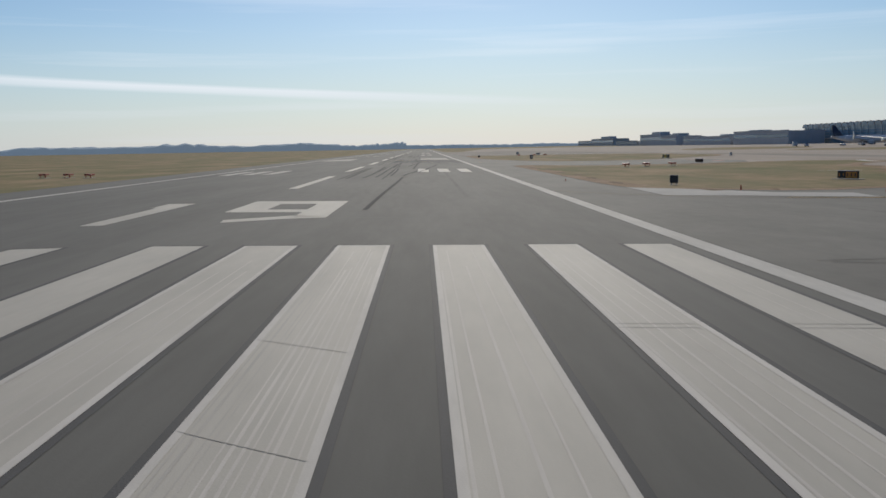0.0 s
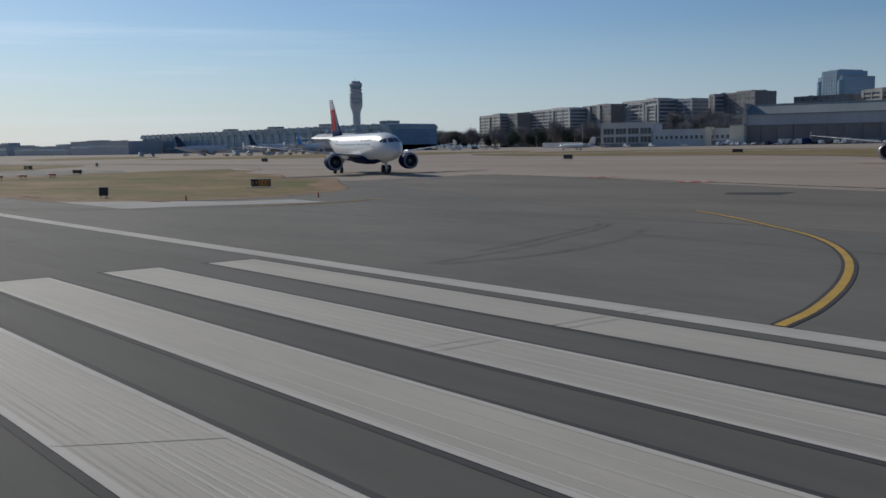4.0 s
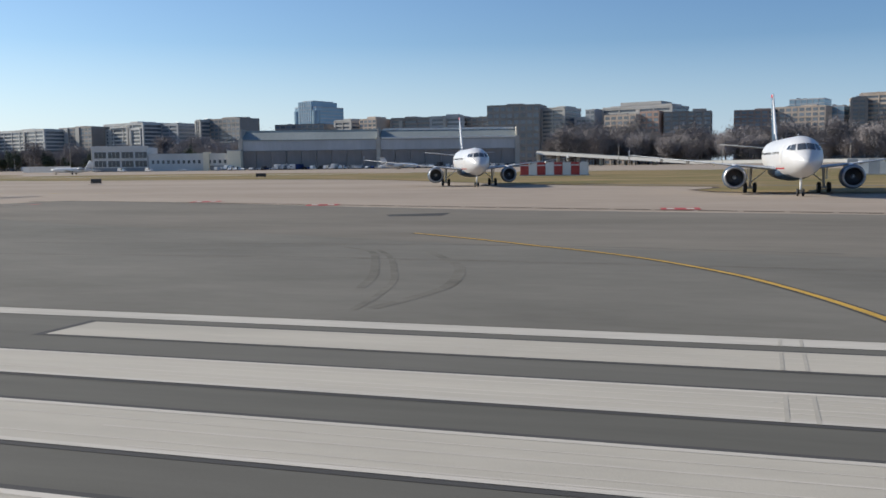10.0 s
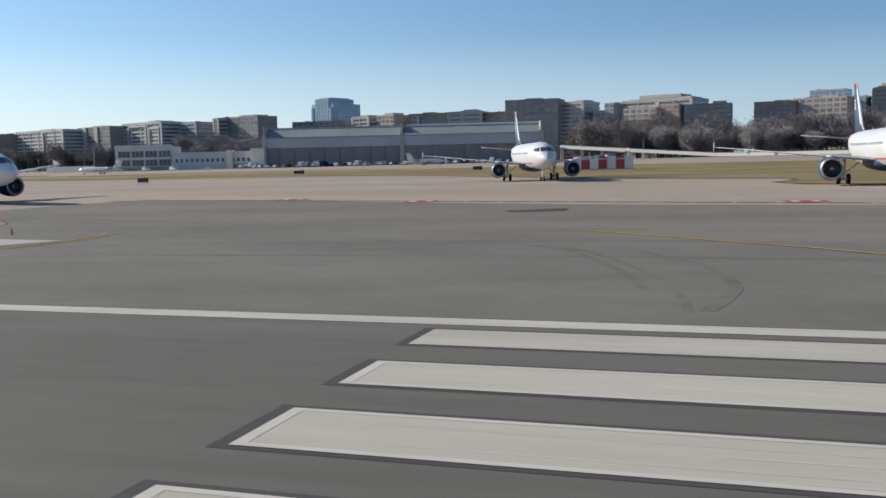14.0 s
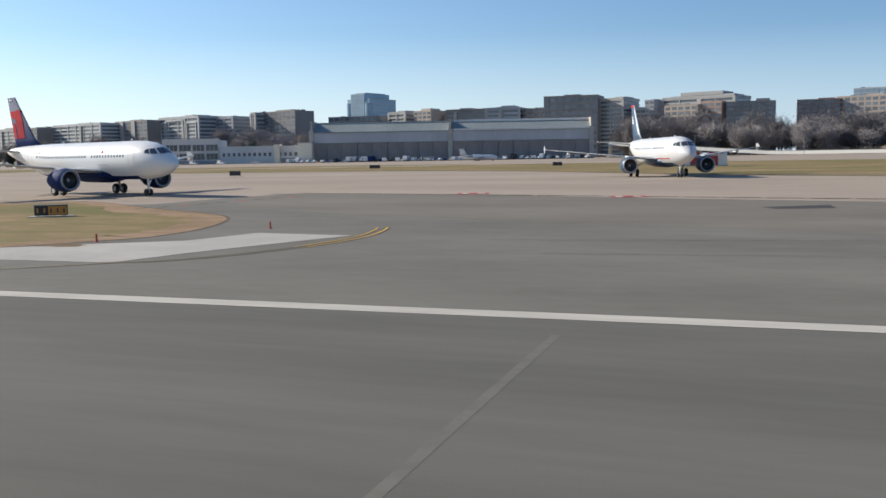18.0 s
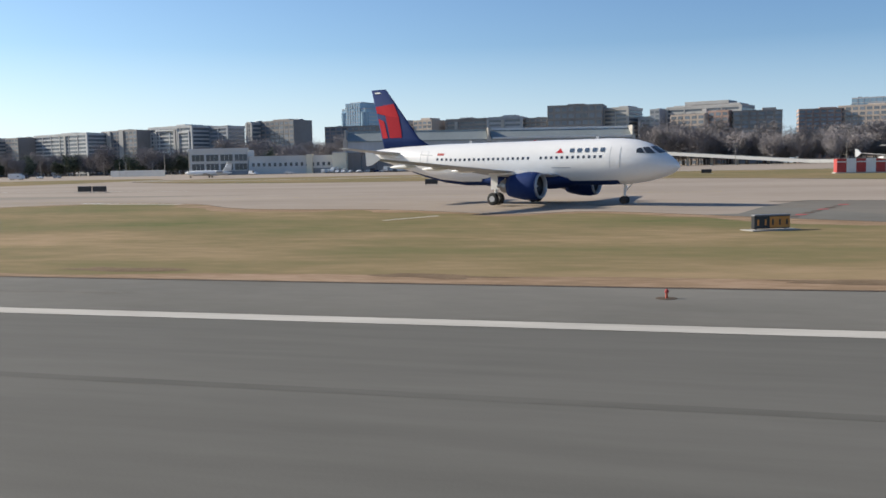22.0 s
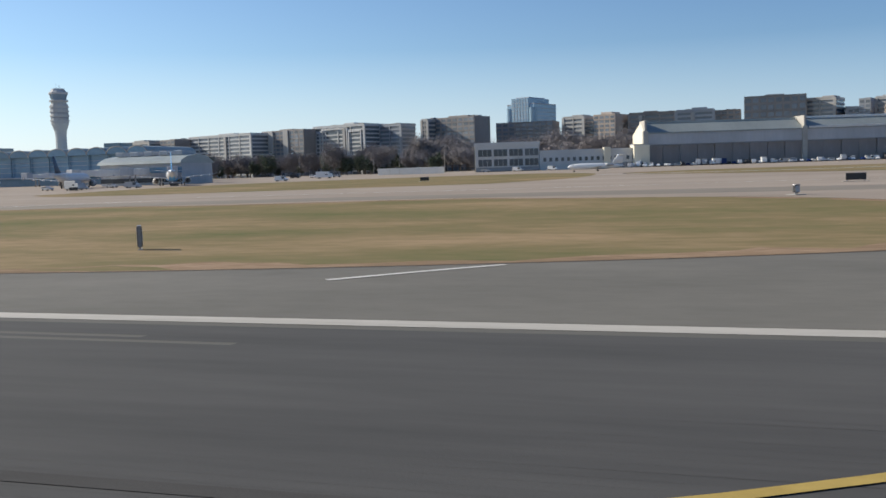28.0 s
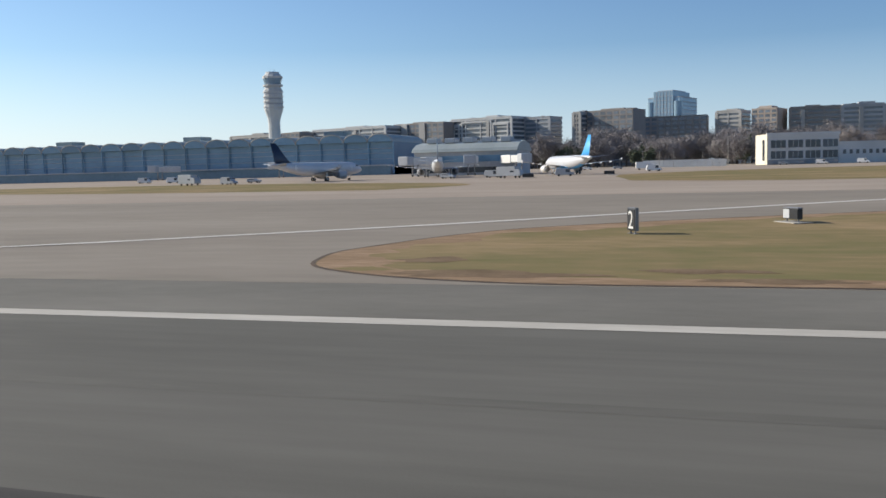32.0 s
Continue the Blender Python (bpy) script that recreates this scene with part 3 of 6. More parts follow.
ISLAND_F = [(262, -186), (339, -165), (372, -180), (381, -200), (384, -286), (302, -342), (260, -310), (250, -230)]
for outline in (ISLAND_A, ISLAND_B, ISLAND_D, ISLAND_E, ISLAND_F):
    sheet("grass_island", curved(outline + outline[:1], 4)[:-1], 0.032, "grass", "island of dry brown and green grass", category="grass")
sheet("grass_verge", rect(-420, 2300, 29.7, 260), 0.028, "grass", "dry grass beyond the runway", category="grass")
def straw(outline, seed):
    """A dry band inside the edge of an island, of uneven width."""
    ring = curved(outline + outline[:1], 8)
    area = sum(a[0] * b[1] - b[0] * a[1] for a, b in zip(ring, ring[1:]))
    bm = bmesh.new()
    rows = []
    for k in range(len(ring) - 1):
        a, b = ring[k - 1 if k else -2], ring[k + 1]
        d = Vector((b[0] - a[0], b[1] - a[1])).normalized() * (1 if area > 0 else -1)
        w = 2.6 + 2.4 * noise.noise(Vector((k * 0.35, seed, 0))) + 1.3 * noise.noise(Vector((k * 1.4, seed, 5)))
        x, y = ring[k]
        rows.append([bm.verts.new((x - d.y * q, y + d.x * q, rise(y + d.x * q) + 0.034)) for q in (0.15, max(0.8, w))])
    for p, q in zip(rows, rows[1:] + rows[:1]):
        bm.faces.new((p[0], q[0], q[1], p[1]))
    bmesh.ops.recalc_face_normals(bm, faces=bm.faces)
    tagged(part("straw_band", bm, "straw"), "dry straw-coloured grass along the island's edge", "grass", kind="structure")


straw(ISLAND_A, 1.5)
straw(ISLAND_B, 4.5)
sheet("runway_shoulder", rect(-420, 2300, -29.6, -22.95), 0.025, "asphalt2", "slightly paler asphalt shoulder of the runway", category="runway")
# bare patches at the edges of the grass
random.seed(17)
for x, y, long, wide in [(x, -31.6, 3.4, 0.8) for x in (58, 73, 84, 96, 112, 121, 133, 262, 276, 291, 306, 318, 333, 341, 349, 357)] + [(368, -33, 4.5, 1.2), (362, -33.5, 3.5, 0.9), (374, -38, 2, 1.5), (146, -34, 2.4, 1.2), (136, -62, 4, 1.4), (131, -66, 3, 1.0), (43.5, -36, 1.6, 1.1)]:
    x, y, turns = x + random.uniform(-3, 3), y + random.uniform(-0.9, 0.4), random.uniform(0, 9)
    blob = []
    for k in range(22):
        a = 2 * math.pi * k / 22
        r = 0.75 + 0.55 * noise.noise(Vector((math.cos(a) * 1.6 + turns, math.sin(a) * 1.6, turns)))
        blob.append((x + long * r * math.cos(a), y + wide * r * math.sin(a)))
    sheet("bare_patch", blob, 0.039 + 0.0005 * (turns % 3), "earth", "bare brown patch in the grass edge", category="earth")
# the worn earth rim where asphalt meets grass
for outline in (ISLAND_A, ISLAND_B):
    ring = curved(outline + outline[:1], 4)
    rim = painted("grass_rim", ring, 0.22, 0.038, "rim", None)
    tagged(rim, "dark bare earth rim along the grass", "earth", kind="structure")
# shadow line at the far grass edge, painted with the dark earth colour
tagged(painted("grass_rim", curved(ISLAND_D + ISLAND_D[:1], 4), 1.0, 0.042, "rim", None), "dark shadow line painted along the far grass", "earth", kind="structure")
sheet("shoulder_slab", ((33.2, -30), (29.7, -44.5), (35.7, -45.4), (36.4, -39.8), (40.1, -36.7), (44.5, -32.6), (47.5, -30.2)), 0.036, "pale", "pale concrete slab at the island's tip", category="slab")
sheet("patch", ((4.6, -66.9), (8.4, -65.9), (9.3, -67.6), (4.8, -69.9)), 0.040, "tar", "dark repaired asphalt patch", category="asphalt patch")
sheet("access_road", ribbon(curved([(-200, -322), (60, -318), (100, -306), (147, -281), (200, -262), (250, -268)]), 5), 0.04, "pale", "pale service road across the grass", category="road")
sheet("access_road", ribbon(curved([(-240, -128), (-60, -131), (-15, -140), (5, -147)]), 3), 0.04, "asphalt2", "narrow grey service road", category="road")

# paint on the runway
STRIPES = ((1.66, 3.62), (5.16, 7.14), (8.65, 10.64), (12.25, 14.2), (15.86, 17.75), (19.5, 21.3))
for side in (-1, 1):
    for k, (a, c) in enumerate(STRIPES):
        sheet("threshold_border", rect(-45.9, 0.25, side * (a - 0.15), side * (c + 0.15)), 0.026, "tar", parent=runway)
        sheet("threshold_stripe", rect(-45.7, 0, side * a, side * c), 0.030, "paint", parent=runway)
        if side < 0 and k in (1, 2, 3, 4):
            for y in (a + 0.07, c - 0.07):
                sheet("stripe_edge", rect(-44, -0.02, -y - 0.07, -y + 0.07), 0.034, "stripe_rim", parent=runway)
            sheet("stripe_end", rect(-0.22, -0.02, -c + 0.14, -a - 0.14), 0.034, "stripe_rim", parent=runway)
    sheet("edge_line", rect(-52, 2250, side * 21.95, side * 22.86), 0.030, "paint_edge", parent=runway)
    for x0, x1, bars in ((105.6, 126.8, ((11.0, 12.8), (14.3, 16.15), (17.7, 19.5))), (251.3, 296.7, ((11.0, 20.1),)), (410, 432, ((11.0, 12.8), (14.3, 16.15))), (560, 582, ((11.0, 12.8), (14.3, 16.15))), (712, 734, ((11.0, 12.8),))):
        for a, b in bars:
            wide = b - a > 4
            e, g = (0.14, 0.10) if wide else (0.16, 0.14)
            sheet("marking_border", rect(x0 - e, x1 + e, side * (a - g), side * (b + g)), 0.026, "tar", parent=runway)
            sheet("aiming_point" if wide else "touchdown_bar", rect(x0, x1, side * a, side * b), 0.030, "paint_worn" if wide else "paint", parent=runway)
            if not wide:
                sheet("bar_lower_coat", rect(x0 + 0.03, x1 - 0.03, side * (a + 0.03), side * (a + (b - a) * 0.42)), 0.034, "paint_edge", parent=runway)
for k in range(28):
    sheet("centre_dash", rect(49 + 61 * k, 85.6 + 61 * k, -0.45, 0.45), 0.030, "paint", parent=runway)
sheet("digit_one", ((10.8, 3.9), (28.4, 3.7), (29.0, 5.7), (24.4, 5.6), (24.2, 5.2), (10.8, 5.1)), 0.030, "paint", parent=runway)
for o in (rect(26.1, 29.2, -6.7, -0.35), rect(14.6, 26.1, -6.7, -4.9), rect(20.6, 26.1, -2.5, -0.4), rect(18.3, 20.6, -4.9, -0.4), ((14.6, -6.7), (15.7, -4.9), (12.7, -1.6), (10.9, -1.8), (13.4, -4.9), (14.0, -6.7))):
    sheet("digit_nine_stroke", o, 0.030, "paint", parent=runway)
# brush streaks along the near threshold stripes
random.seed(9)
for k, (a, c) in enumerate(STRIPES[1:]):
    y = a + 0.2
    while y < c - 0.2:
        x = random.uniform(-45, -30)
        painted("paint_streak", [(x, -y), (x * 0.5, -y + random.gauss(0, 0.01)), (random.uniform(-8, -0.4), -y)], random.uniform(0.025, 0.06), 0.0325, random.choice(("paint_streak", "paint_shade")) if k == 1 else "paint_streak", runway)
        y += random.uniform(0.09, 0.2) * (1 if k == 1 else 3)
for x0, x1 in ((-17.0, -18.2), (-22.7, -23.9)):
    painted("paint_crack", [(x0, -8.68), ((x0 + x1) / 2 + 0.12, -9.4), (x1, -10.52)], 0.025, 0.036, "scuff", runway)
# dark rubber left by landing wheels
random.seed(4)
for k in range(46):
    y, x = -random.choice((2.2, 3.2, 4.4, 5.6, 7.5, 9.6)) + random.gauss(0, 0.5), random.uniform(70, 480)
    painted("skid_mark", [(x, y), (x + random.uniform(14, 30), y + random.gauss(0, 0.12)), (x + random.uniform(32, 70), y + random.gauss(0, 0.2))], random.uniform(0.16, 0.34), 0.033, "skid", runway)

for x0, x1, y0, y1, w in ((118, 168, -12.3, -14.9, 0.45), (126, 190, -10.2, -10.7, 0.35), (86, 112, -9.2, -11.0, 0.40), (150, 205, -9.0, -11.8, 0.4), (205, 262, -10.6, -9.4, 0.35), (300, 372, -8.2, -9.6, 0.45), (318, 400, -6.4, -6.9, 0.5), (20, 80, -8.4, -9.3, 0.3)):
    painted("skid_band", curved([(x0, y0), (x0 + (x1 - x0) * 0.3, y0 + (y1 - y0) * 0.24), (x0 + (x1 - x0) * 0.7, y0 + (y1 - y0) * 0.74), (x1, y1)]), w, 0.034, "skid", runway)
for x0, x1, y0, y1, w in ((262, 297, -11.95, -12.9, 0.16), (272, 299, -11.3, -11.9, 0.13), (254, 281, -13.6, -13.9, 0.1), (102, 124, -11.2, -12.4, 0.22)):
    painted("skid_band", curved([(x0, y0), (x0 * 0.6 + x1 * 0.4, y0 * 0.62 + y1 * 0.38), (x1, y1)]), w, 0.0385, "mark", runway)
# tyre tracks that turn across the threshold stripes
for off in (0.0, 0.42):
    for y0, y1 in ((-15.85, -17.55), (-19.5, -21.2), (-22.0, -22.8)):
        mid = (y0 + y1) / 2
        painted("tyre_track", [(-15.65 - off + 0.05 * (y + 15.8), y) for y in (y0, mid, y1)], 0.07, 0.0345, "scuff", runway)

# a rubber-darkened stretch of the touchdown zone
random.seed(31)
for k in range(58):
    y = -4.2 - 0.30 * k
    painted("rubber_strip", [(random.triangular(172, 214, 200), y), (218, y + 0.02), (random.triangular(222, 249.5, 247), y)], 0.31, 0.0245, "rubbered", runway)
# old turning marks on the holding area
for k, pts in enumerate(([(-20, -44), (-8, -46), (6, -45.4), (22, -43)], [(-30, -36), (-14, -37.4), (2, -37.9), (18, -36.6)], [(80, -26.2), (100, -25.8), (132, -26)], [(20, -50), (32, -54), (44, -62)])):
    painted("turning_mark", curved(pts), 0.4, 0.030, "faint", runway)

# rubber arcs where tyres have turned on the holding area
for pts, w in (([(2.6, -43.6), (0.3, -41.1), (-1.9, -35.7), (-3.3, -31.8), (-4.1, -28.6)], 0.34), ([(0.6, -42.6), (-1.4, -38.8), (-3.7, -32.9), (-4.6, -30.2), (-5.2, -27.2), (-5.5, -24.6)], 0.26), ([(-2.5, -41.3), (-4.6, -37.2), (-5.7, -34.5), (-6.6, -30.1), (-6.4, -27.2), (-5.9, -24.9)], 0.42)):
    painted("turning_arc", curved(pts), w, 0.0305, "arc", runway)

# construction seams of the runway
for y in (-15.2, 15.2):
    painted("runway_seam", [(x, y) for x in range(34, 125, 10)], 0.36, 0.0225, "seam", runway)
painted("runway_seam", [(x, -14.9) for x in range(306, 380, 10)], 0.5, 0.0225, "seam", runway)
for x in (14.0, 52.5, 90.1, 166.0, 248.2):
    painted("runway_joint", [(x, y) for y in range(-20, -4)], 0.20, 0.0222, "sealed", runway)

taxi_paint = new("taxi_markings")
tagged(taxi_paint, "yellow taxi guide lines and red holding marks on the asphalt", "road marking", kind="structure")
for pts, w in (([(-19.2, -22.9), (-18.7, -25.6), (-17.3, -30.0), (-15.3, -34.6), (-12.6, -39.2), (-9.6, -43.0), (-6.0, -46.4), (-2.0, -49.6), (2, -52.4)], 0.25), ([(29.8, -49.8), (29.3, -48), (28.6, -44), (28.5, -40), (28.7, -37.4)], 0.17), ([(30.3, -49.5), (29.85, -47.9), (29.15, -44), (29.05, -40.1), (29.25, -37.4)], 0.15), ([(235, -4), (218, -9.6), (208.7, -15), (201.4, -19.3), (194.8, -24.3), (186, -33), (176, -52), (172, -75)], 0.32), ([(160, -75), (152, -88), (120, -104), (60, -112)], 0.3)):
    line = curved(pts)
    dull = pts[0][0] > 100
    if not dull:
        painted("yellow_border", line, w * 1.9, 0.038, "tar", taxi_paint)
    painted("yellow_line", line, w * 0.8 if dull else w, 0.042, "dull_yellow" if dull else "yellow", taxi_paint)
for off in (0.0, 0.5):
    painted("faded_line", curved([(28.7 + off, -37.4), (29.7 + off, -33.6), (31.1 + off, -31.2), (33.1 + off, -30.0)]), 0.17, 0.0405, "faded", taxi_paint)
painted("faded_line", curved([(33.1, -30.0), (35.8, -27.6), (39.4, -25.0), (43.2, -23.1)]), 0.32, 0.040, "faded", taxi_paint)
for pts, w in (([(426, -26), (397.3, -47.9), (371.8, -67.1), (351.1, -82.4), (298, -123)], 0.9), ([(300, -136), (242, -143), (200, -152), (150, -146)], 0.6), ([(227.9, -30.9), (222.7, -36.4)], 0.4), ([(131, -91.3), (123, -89.3), (116, -88)], 1.0), ([(178, -281), (140, -278), (103, -281)], 1.3), ([(84.9, -64), (82, -68.5)], 0.3)):
    painted("white_line", curved(pts), w, 0.042, "paint_bright", taxi_paint)
for x, y, turn in ((-12.2, -75.5, 5), (19.8, -79.5, 18), (35, -84.6, 18), (156, -73.6, 0), (171, -73, 0)):
    c, s = math.cos(radians(turn)), math.sin(radians(turn))
    place = lambda u, v: (x + u * c - v * s, y + u * s + v * c)
    sheet("red_mark", [place(*q) for q in rect(-1.5, 1.5, -1.2, 1.2)], 0.040, "redpaint", parent=taxi_paint)
    for k in (-0.75, 0.75):
        sheet("mark_letter", [place(*q) for q in rect(k - 0.3, k + 0.3, -0.75, 0.75)], 0.044, "paint_edge", parent=taxi_paint)
for k in range(9):
    x, y = 57.2 - 0.72 * k, -64.2 - 1.86 * k
    sheet("holding_dash", [(x, y), (x + 0.75, y + 0.15), (x + 0.45, y - 0.75), (x - 0.3, y - 0.9)], 0.040, "rim" if k % 3 < 2 else "redpaint", parent=taxi_paint)
for k in range(26):
    x = 54 - 3.2 * k
    y = -86 + 0.60 * k if k else -84
    sheet("joint_dash", [(x, y), (x + 2.85, y - 0.47), (x + 2.85, y - 0.9), (x, y - 0.43)], 0.040, "rim", parent=taxi_paint)


# ---- buildings ----
def office(name, x0, x1, yf, deep, top, style, wall, label, floors=0, crown=(), ratio=0.48, group="office blocks across the highway", turn=-20):
    """A block whose long front looks over the airfield and a little south, with its storeys, parapet and plant rooms on the roof."""
    base = rise(yf)
    b = thing(name, Matrix.Translation(((x0 + x1) / 2, yf - deep / 2, base)) @ pose(0, 0, 0, 0, 0, turn), label, "office building", group)
    w, d, h = (x1 - x0) / 2, deep / 2, top - base
    floors = floors or max(3, round(h / 4.0))
    step = h / floors
    if style == "band":
        part("glazing", boxes((-w + 0.5, w - 0.5, -d + 0.5, d - 0.5, 0, h - 0.4)), "hazed_office_glass", b, "dark ribbon windows")
        for k in range(floors):
            z = k * step
            part("floor_band", boxes((-w, w, -d, d, z + step * (1 - ratio), z + step), bevel=0.08), wall, b)
        for k in range(1, max(2, round(2 * w / 16))):
            x = -w + 2 * w * k / max(2, round(2 * w / 16))
            part("pier", boxes((x - 0.45, x + 0.45, d - 0.4, d + 0.25, 0, h * 0.98)), wall, b)
        random.seed(int(x1 * 3 + top))
        if w > 16:
            x = random.uniform(-w * 0.5, w * 0.5)
            part("stair_bay", boxes((x - 1.6, x + 1.6, d - 0.4, d + 1.2, 0, h * 0.96), bevel=0.1), "stone", b)
        for x in (-w, w):
            part("corner_pier", boxes((x - 1.3, x + 1.3, d - 1.2, d + 0.3, 0, h)), wall, b)
    elif style == "glass":
        part("glazing", boxes((-w, w, -d, d, 0, h)), "tower_glass", b, "blue mirrored glass")
        for k in range(1, floors):
            part("floor_line", boxes((-w - 0.08, w + 0.08, -d - 0.08, d + 0.08, k * step - 0.35, k * step + 0.35)), "dim", b)
        for k in range(1, max(2, round(2 * w / 6))):
            x = -w + 2 * w * k / max(2, round(2 * w / 6))
            part("mullion", boxes((x - 0.18, x + 0.18, d - 0.1, d + 0.2, 0, h)), "dim", b)
    else:
        part("wall", boxes((-w, w, -d, d, 0, h), bevel=0.1), wall, b)
        cols = max(2, round(2 * w / 6.5))
        pane = bpy.data.meshes.new("window")
        bm = boxes((-0.36 * 2 * w / cols, 0.36 * 2 * w / cols, -0.1, 0.12, -step * 0.3, step * 0.3))
        bm.to_mesh(pane)
        bm.free()
        sidepane = bpy.data.meshes.new("window")
        bm = boxes((-0.1, 0.12, -2.0, 2.0, -step * 0.3, step * 0.3))
        bm.to_mesh(sidepane)
        bm.free()
        for r in range(floors):
            for c in range(cols):
                shared("window", pane, "hazed_office_glass", b, "", Matrix.Translation((-w + 2 * w * (c + 0.5) / cols, d, (r + 0.55) * step)))
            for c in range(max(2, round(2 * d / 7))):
                shared("window", sidepane, "hazed_office_glass", b, "", Matrix.Translation((w, -d + 2 * d * (c + 0.5) / max(2, round(2 * d / 7)), (r + 0.55) * step)))
        for r in range(1, floors, 2):
            part("string_course", boxes((-w - 0.15, w + 0.15, d - 0.1, d + 0.3, r * step - 0.25, r * step + 0.2)), wall, b)
    part("roof", boxes((-w + 0.1, w - 0.1, -d + 0.1, d - 0.1, h, h + 0.25)), "dim", b)
    part("parapet", boxes((-w, w, d - 0.5, d + 0.1, h, h + 1.1), (-w, w, -d, -d + 0.5, h, h + 1.1), (-w, -w + 0.5, -d, d, h, h + 1.1), (w - 0.5, w + 0.05, -d, d, h, h + 1.1)), wall, b)
    for a, c, up in crown:
        part("plant_room", boxes((-w + 2 * w * a, -w + 2 * w * c, -d * 0.6, d * 0.55, h, h + up), bevel=0.1), wall, b)
    random.seed(int(x0 * 7 + top))
    for k in range(3):
        x = random.uniform(-w * 0.8, w * 0.8)
        part("roof_unit", boxes((x - 1.6, x + 1.6, -d * 0.3, d * 0.1, h + 0.2, h + random.uniform(1.5, 2.8)), bevel=0.1), "steel", b)
    return b


ROW = -832
office("office_block", 795.3, 857.8, -846, 34, 43.5, "band", "stone", "pale stone office block with ribbon windows", crown=((0.3, 0.6, 3),))
office("office_block", 763.2, 789.1, ROW - 6, 34, 44, "grid", "brown", "small brown office block with square windows", crown=((0.3, 0.7, 2),))
office("office_block", 663.5, 761.6, ROW - 4, 36, 46.5, "band", "white_band", "long pale office block with white and dark bands", crown=((0.35, 0.6, 2.5),), ratio=0.4)
piered = office("office_block", 607.8, 669.2, ROW - 2, 34, 48, "grid", "brown", "grey-brown office block with two pale stair towers", crown=((0.4, 0.7, 2.5),))
for x in (-5.5, 16.5):
    part("stair_tower", boxes((x - 3.6, x + 3.6, 15.5, 18.2, 0, 46), bevel=0.15), "stone", piered)
framed = office("office_block", 539.9, 608.4, ROW + 3, 40, 50.4, "band", "white_band", "broad pale office block with white framed window bands", crown=((0.1, 0.75, 1.6), (0.3, 0.5, 3)), ratio=0.36)
for x0, x1, top in ((-31.5, -14, 41), (-13, 22, 44), (24, 31.5, 41)):
    part("facade_frame", boxes((x0, x0 + 1.5, 19.6, 20.9, 0, top), (x1 - 1.5, x1, 19.6, 20.9, 0, top), (x0, x1, 19.6, 20.9, top, top + 1.8), bevel=0.15), "white_band", framed)
office("office_block", 511.0, 538.3, ROW - 3, 24, 49.4, "band", "dim", "grey office block with window bands", crown=((0.2, 0.5, 1.5),), ratio=0.42)
office("office_block", 483.2, 489.9, ROW + 4, 24, 52, "band", "stone", "pale end block with floor bands", ratio=0.4)
office("office_block", 434.1, 480.0, ROW + 1, 26, 52.6, "grid", "brown", "dark brown office block with square windows", crown=((0.25, 0.75, 2.6),))
office("office_block", 378, 436, -892, 30, 48, "grid", "brown", "dark office block behind the hangar roof", turn=-2)
tower_block = office("glass_tower", 396.7, 429.7, -936, 44, 69, "glass", "dim", "tall blue glass tower with stepped sides", crown=())
for x in (-16.4, 16.4):
    part("corner_bay", lathe([(0, 4.4), (63, 4.4), (63.2, 4.0)], 16), "tower_glass", tower_block).matrix_basis = Matrix.Translation((x * 0.86, 20, 0))
part("middle_bay", boxes((-10.5, 10.5, -18, 23.4, 0, 73.2), bevel=0.4), "tower_glass", tower_block, "taller middle of blue glass")
for k in range(17):
    part("floor_line", boxes((-10.6, 10.6, 23.3, 23.55, 4 + 4 * k, 4.4 + 4 * k)), "dim", tower_block)
for x in (-7, -3.5, 0, 3.5, 7):
    part("mullion", boxes((x - 0.18, x + 0.18, 23.35, 23.65, 0, 73)), "dim", tower_block)
part("upper_roof", boxes((-8, 8, -14, 18, 73.2, 74.4), bevel=0.2), "dim", tower_block)
office("office_block", 343.4, 365.8, -896, 30, 51.5, "band", "stone", "pale office block with narrow window bands", crown=((0.2, 0.7, 2.5),))
office("office_block", 311.5, 334.7, -888, 30, 51.5, "grid", "tan", "sunlit tan office block with deep window bays", crown=((0.3, 0.8, 3.5),))
office("office_block", 262, 305, -896, 30, 52, "band", "brown", "dark office block with window bands", crown=((0.4, 0.7, 2.5),), turn=-2)
office("office_block", 227, 261, -894, 30, 52.5, "band", "dim", "dark grey office block with floor bands", crown=((0.2, 0.6, 3),), turn=-2)
office("office_block", 203, 226, -902, 30, 51, "grid", "brown", "plain brown office block with square windows", turn=-2)
office("office_block", 147, 200, -884, 34, 61, "grid", "brown", "tall dark brown block with square windows", floors=9, crown=((0.35, 0.65, 2.5),), turn=-2)
office("office_block", 117.4, 142.2, -888, 36, 57.5, "band", "stone", "grey block with pale floor bands", crown=((0.1, 0.5, 2.5),))
office("office_block", 102, 113, -890, 30, 48, "band", "dim", "low grey office block between taller ones", turn=-2)
office("hotel_block", 89.0, 98.7, -886, 32, 54.5, "grid", "dim", "grey residential tower with small windows", crown=((0.2, 0.7, 2),))
hotel = office("hotel_block", 13.5, 83.2, -886, 44, 56.5, "band", "stone", "large stepped hotel with pale floor bands", crown=((0.2, 0.8, 5.5), (0.05, 0.95, 2.5)))
office("hotel_wing", 51.4, 83.6, -872, 12, 48, "grid", "tan", "tan hotel wing with balconies in the sun", floors=10)
office("office_block", -13, 29, -870, 30, 49.5, "grid", "brown", "dark brown block with a plant room", crown=((0.12, 0.4, 3.5),), turn=-2)
office("hotel_wing", 30.6, 49.2, -872, 14, 50.5, "grid", "brick", "reddish hotel wing with square windows", floors=10)
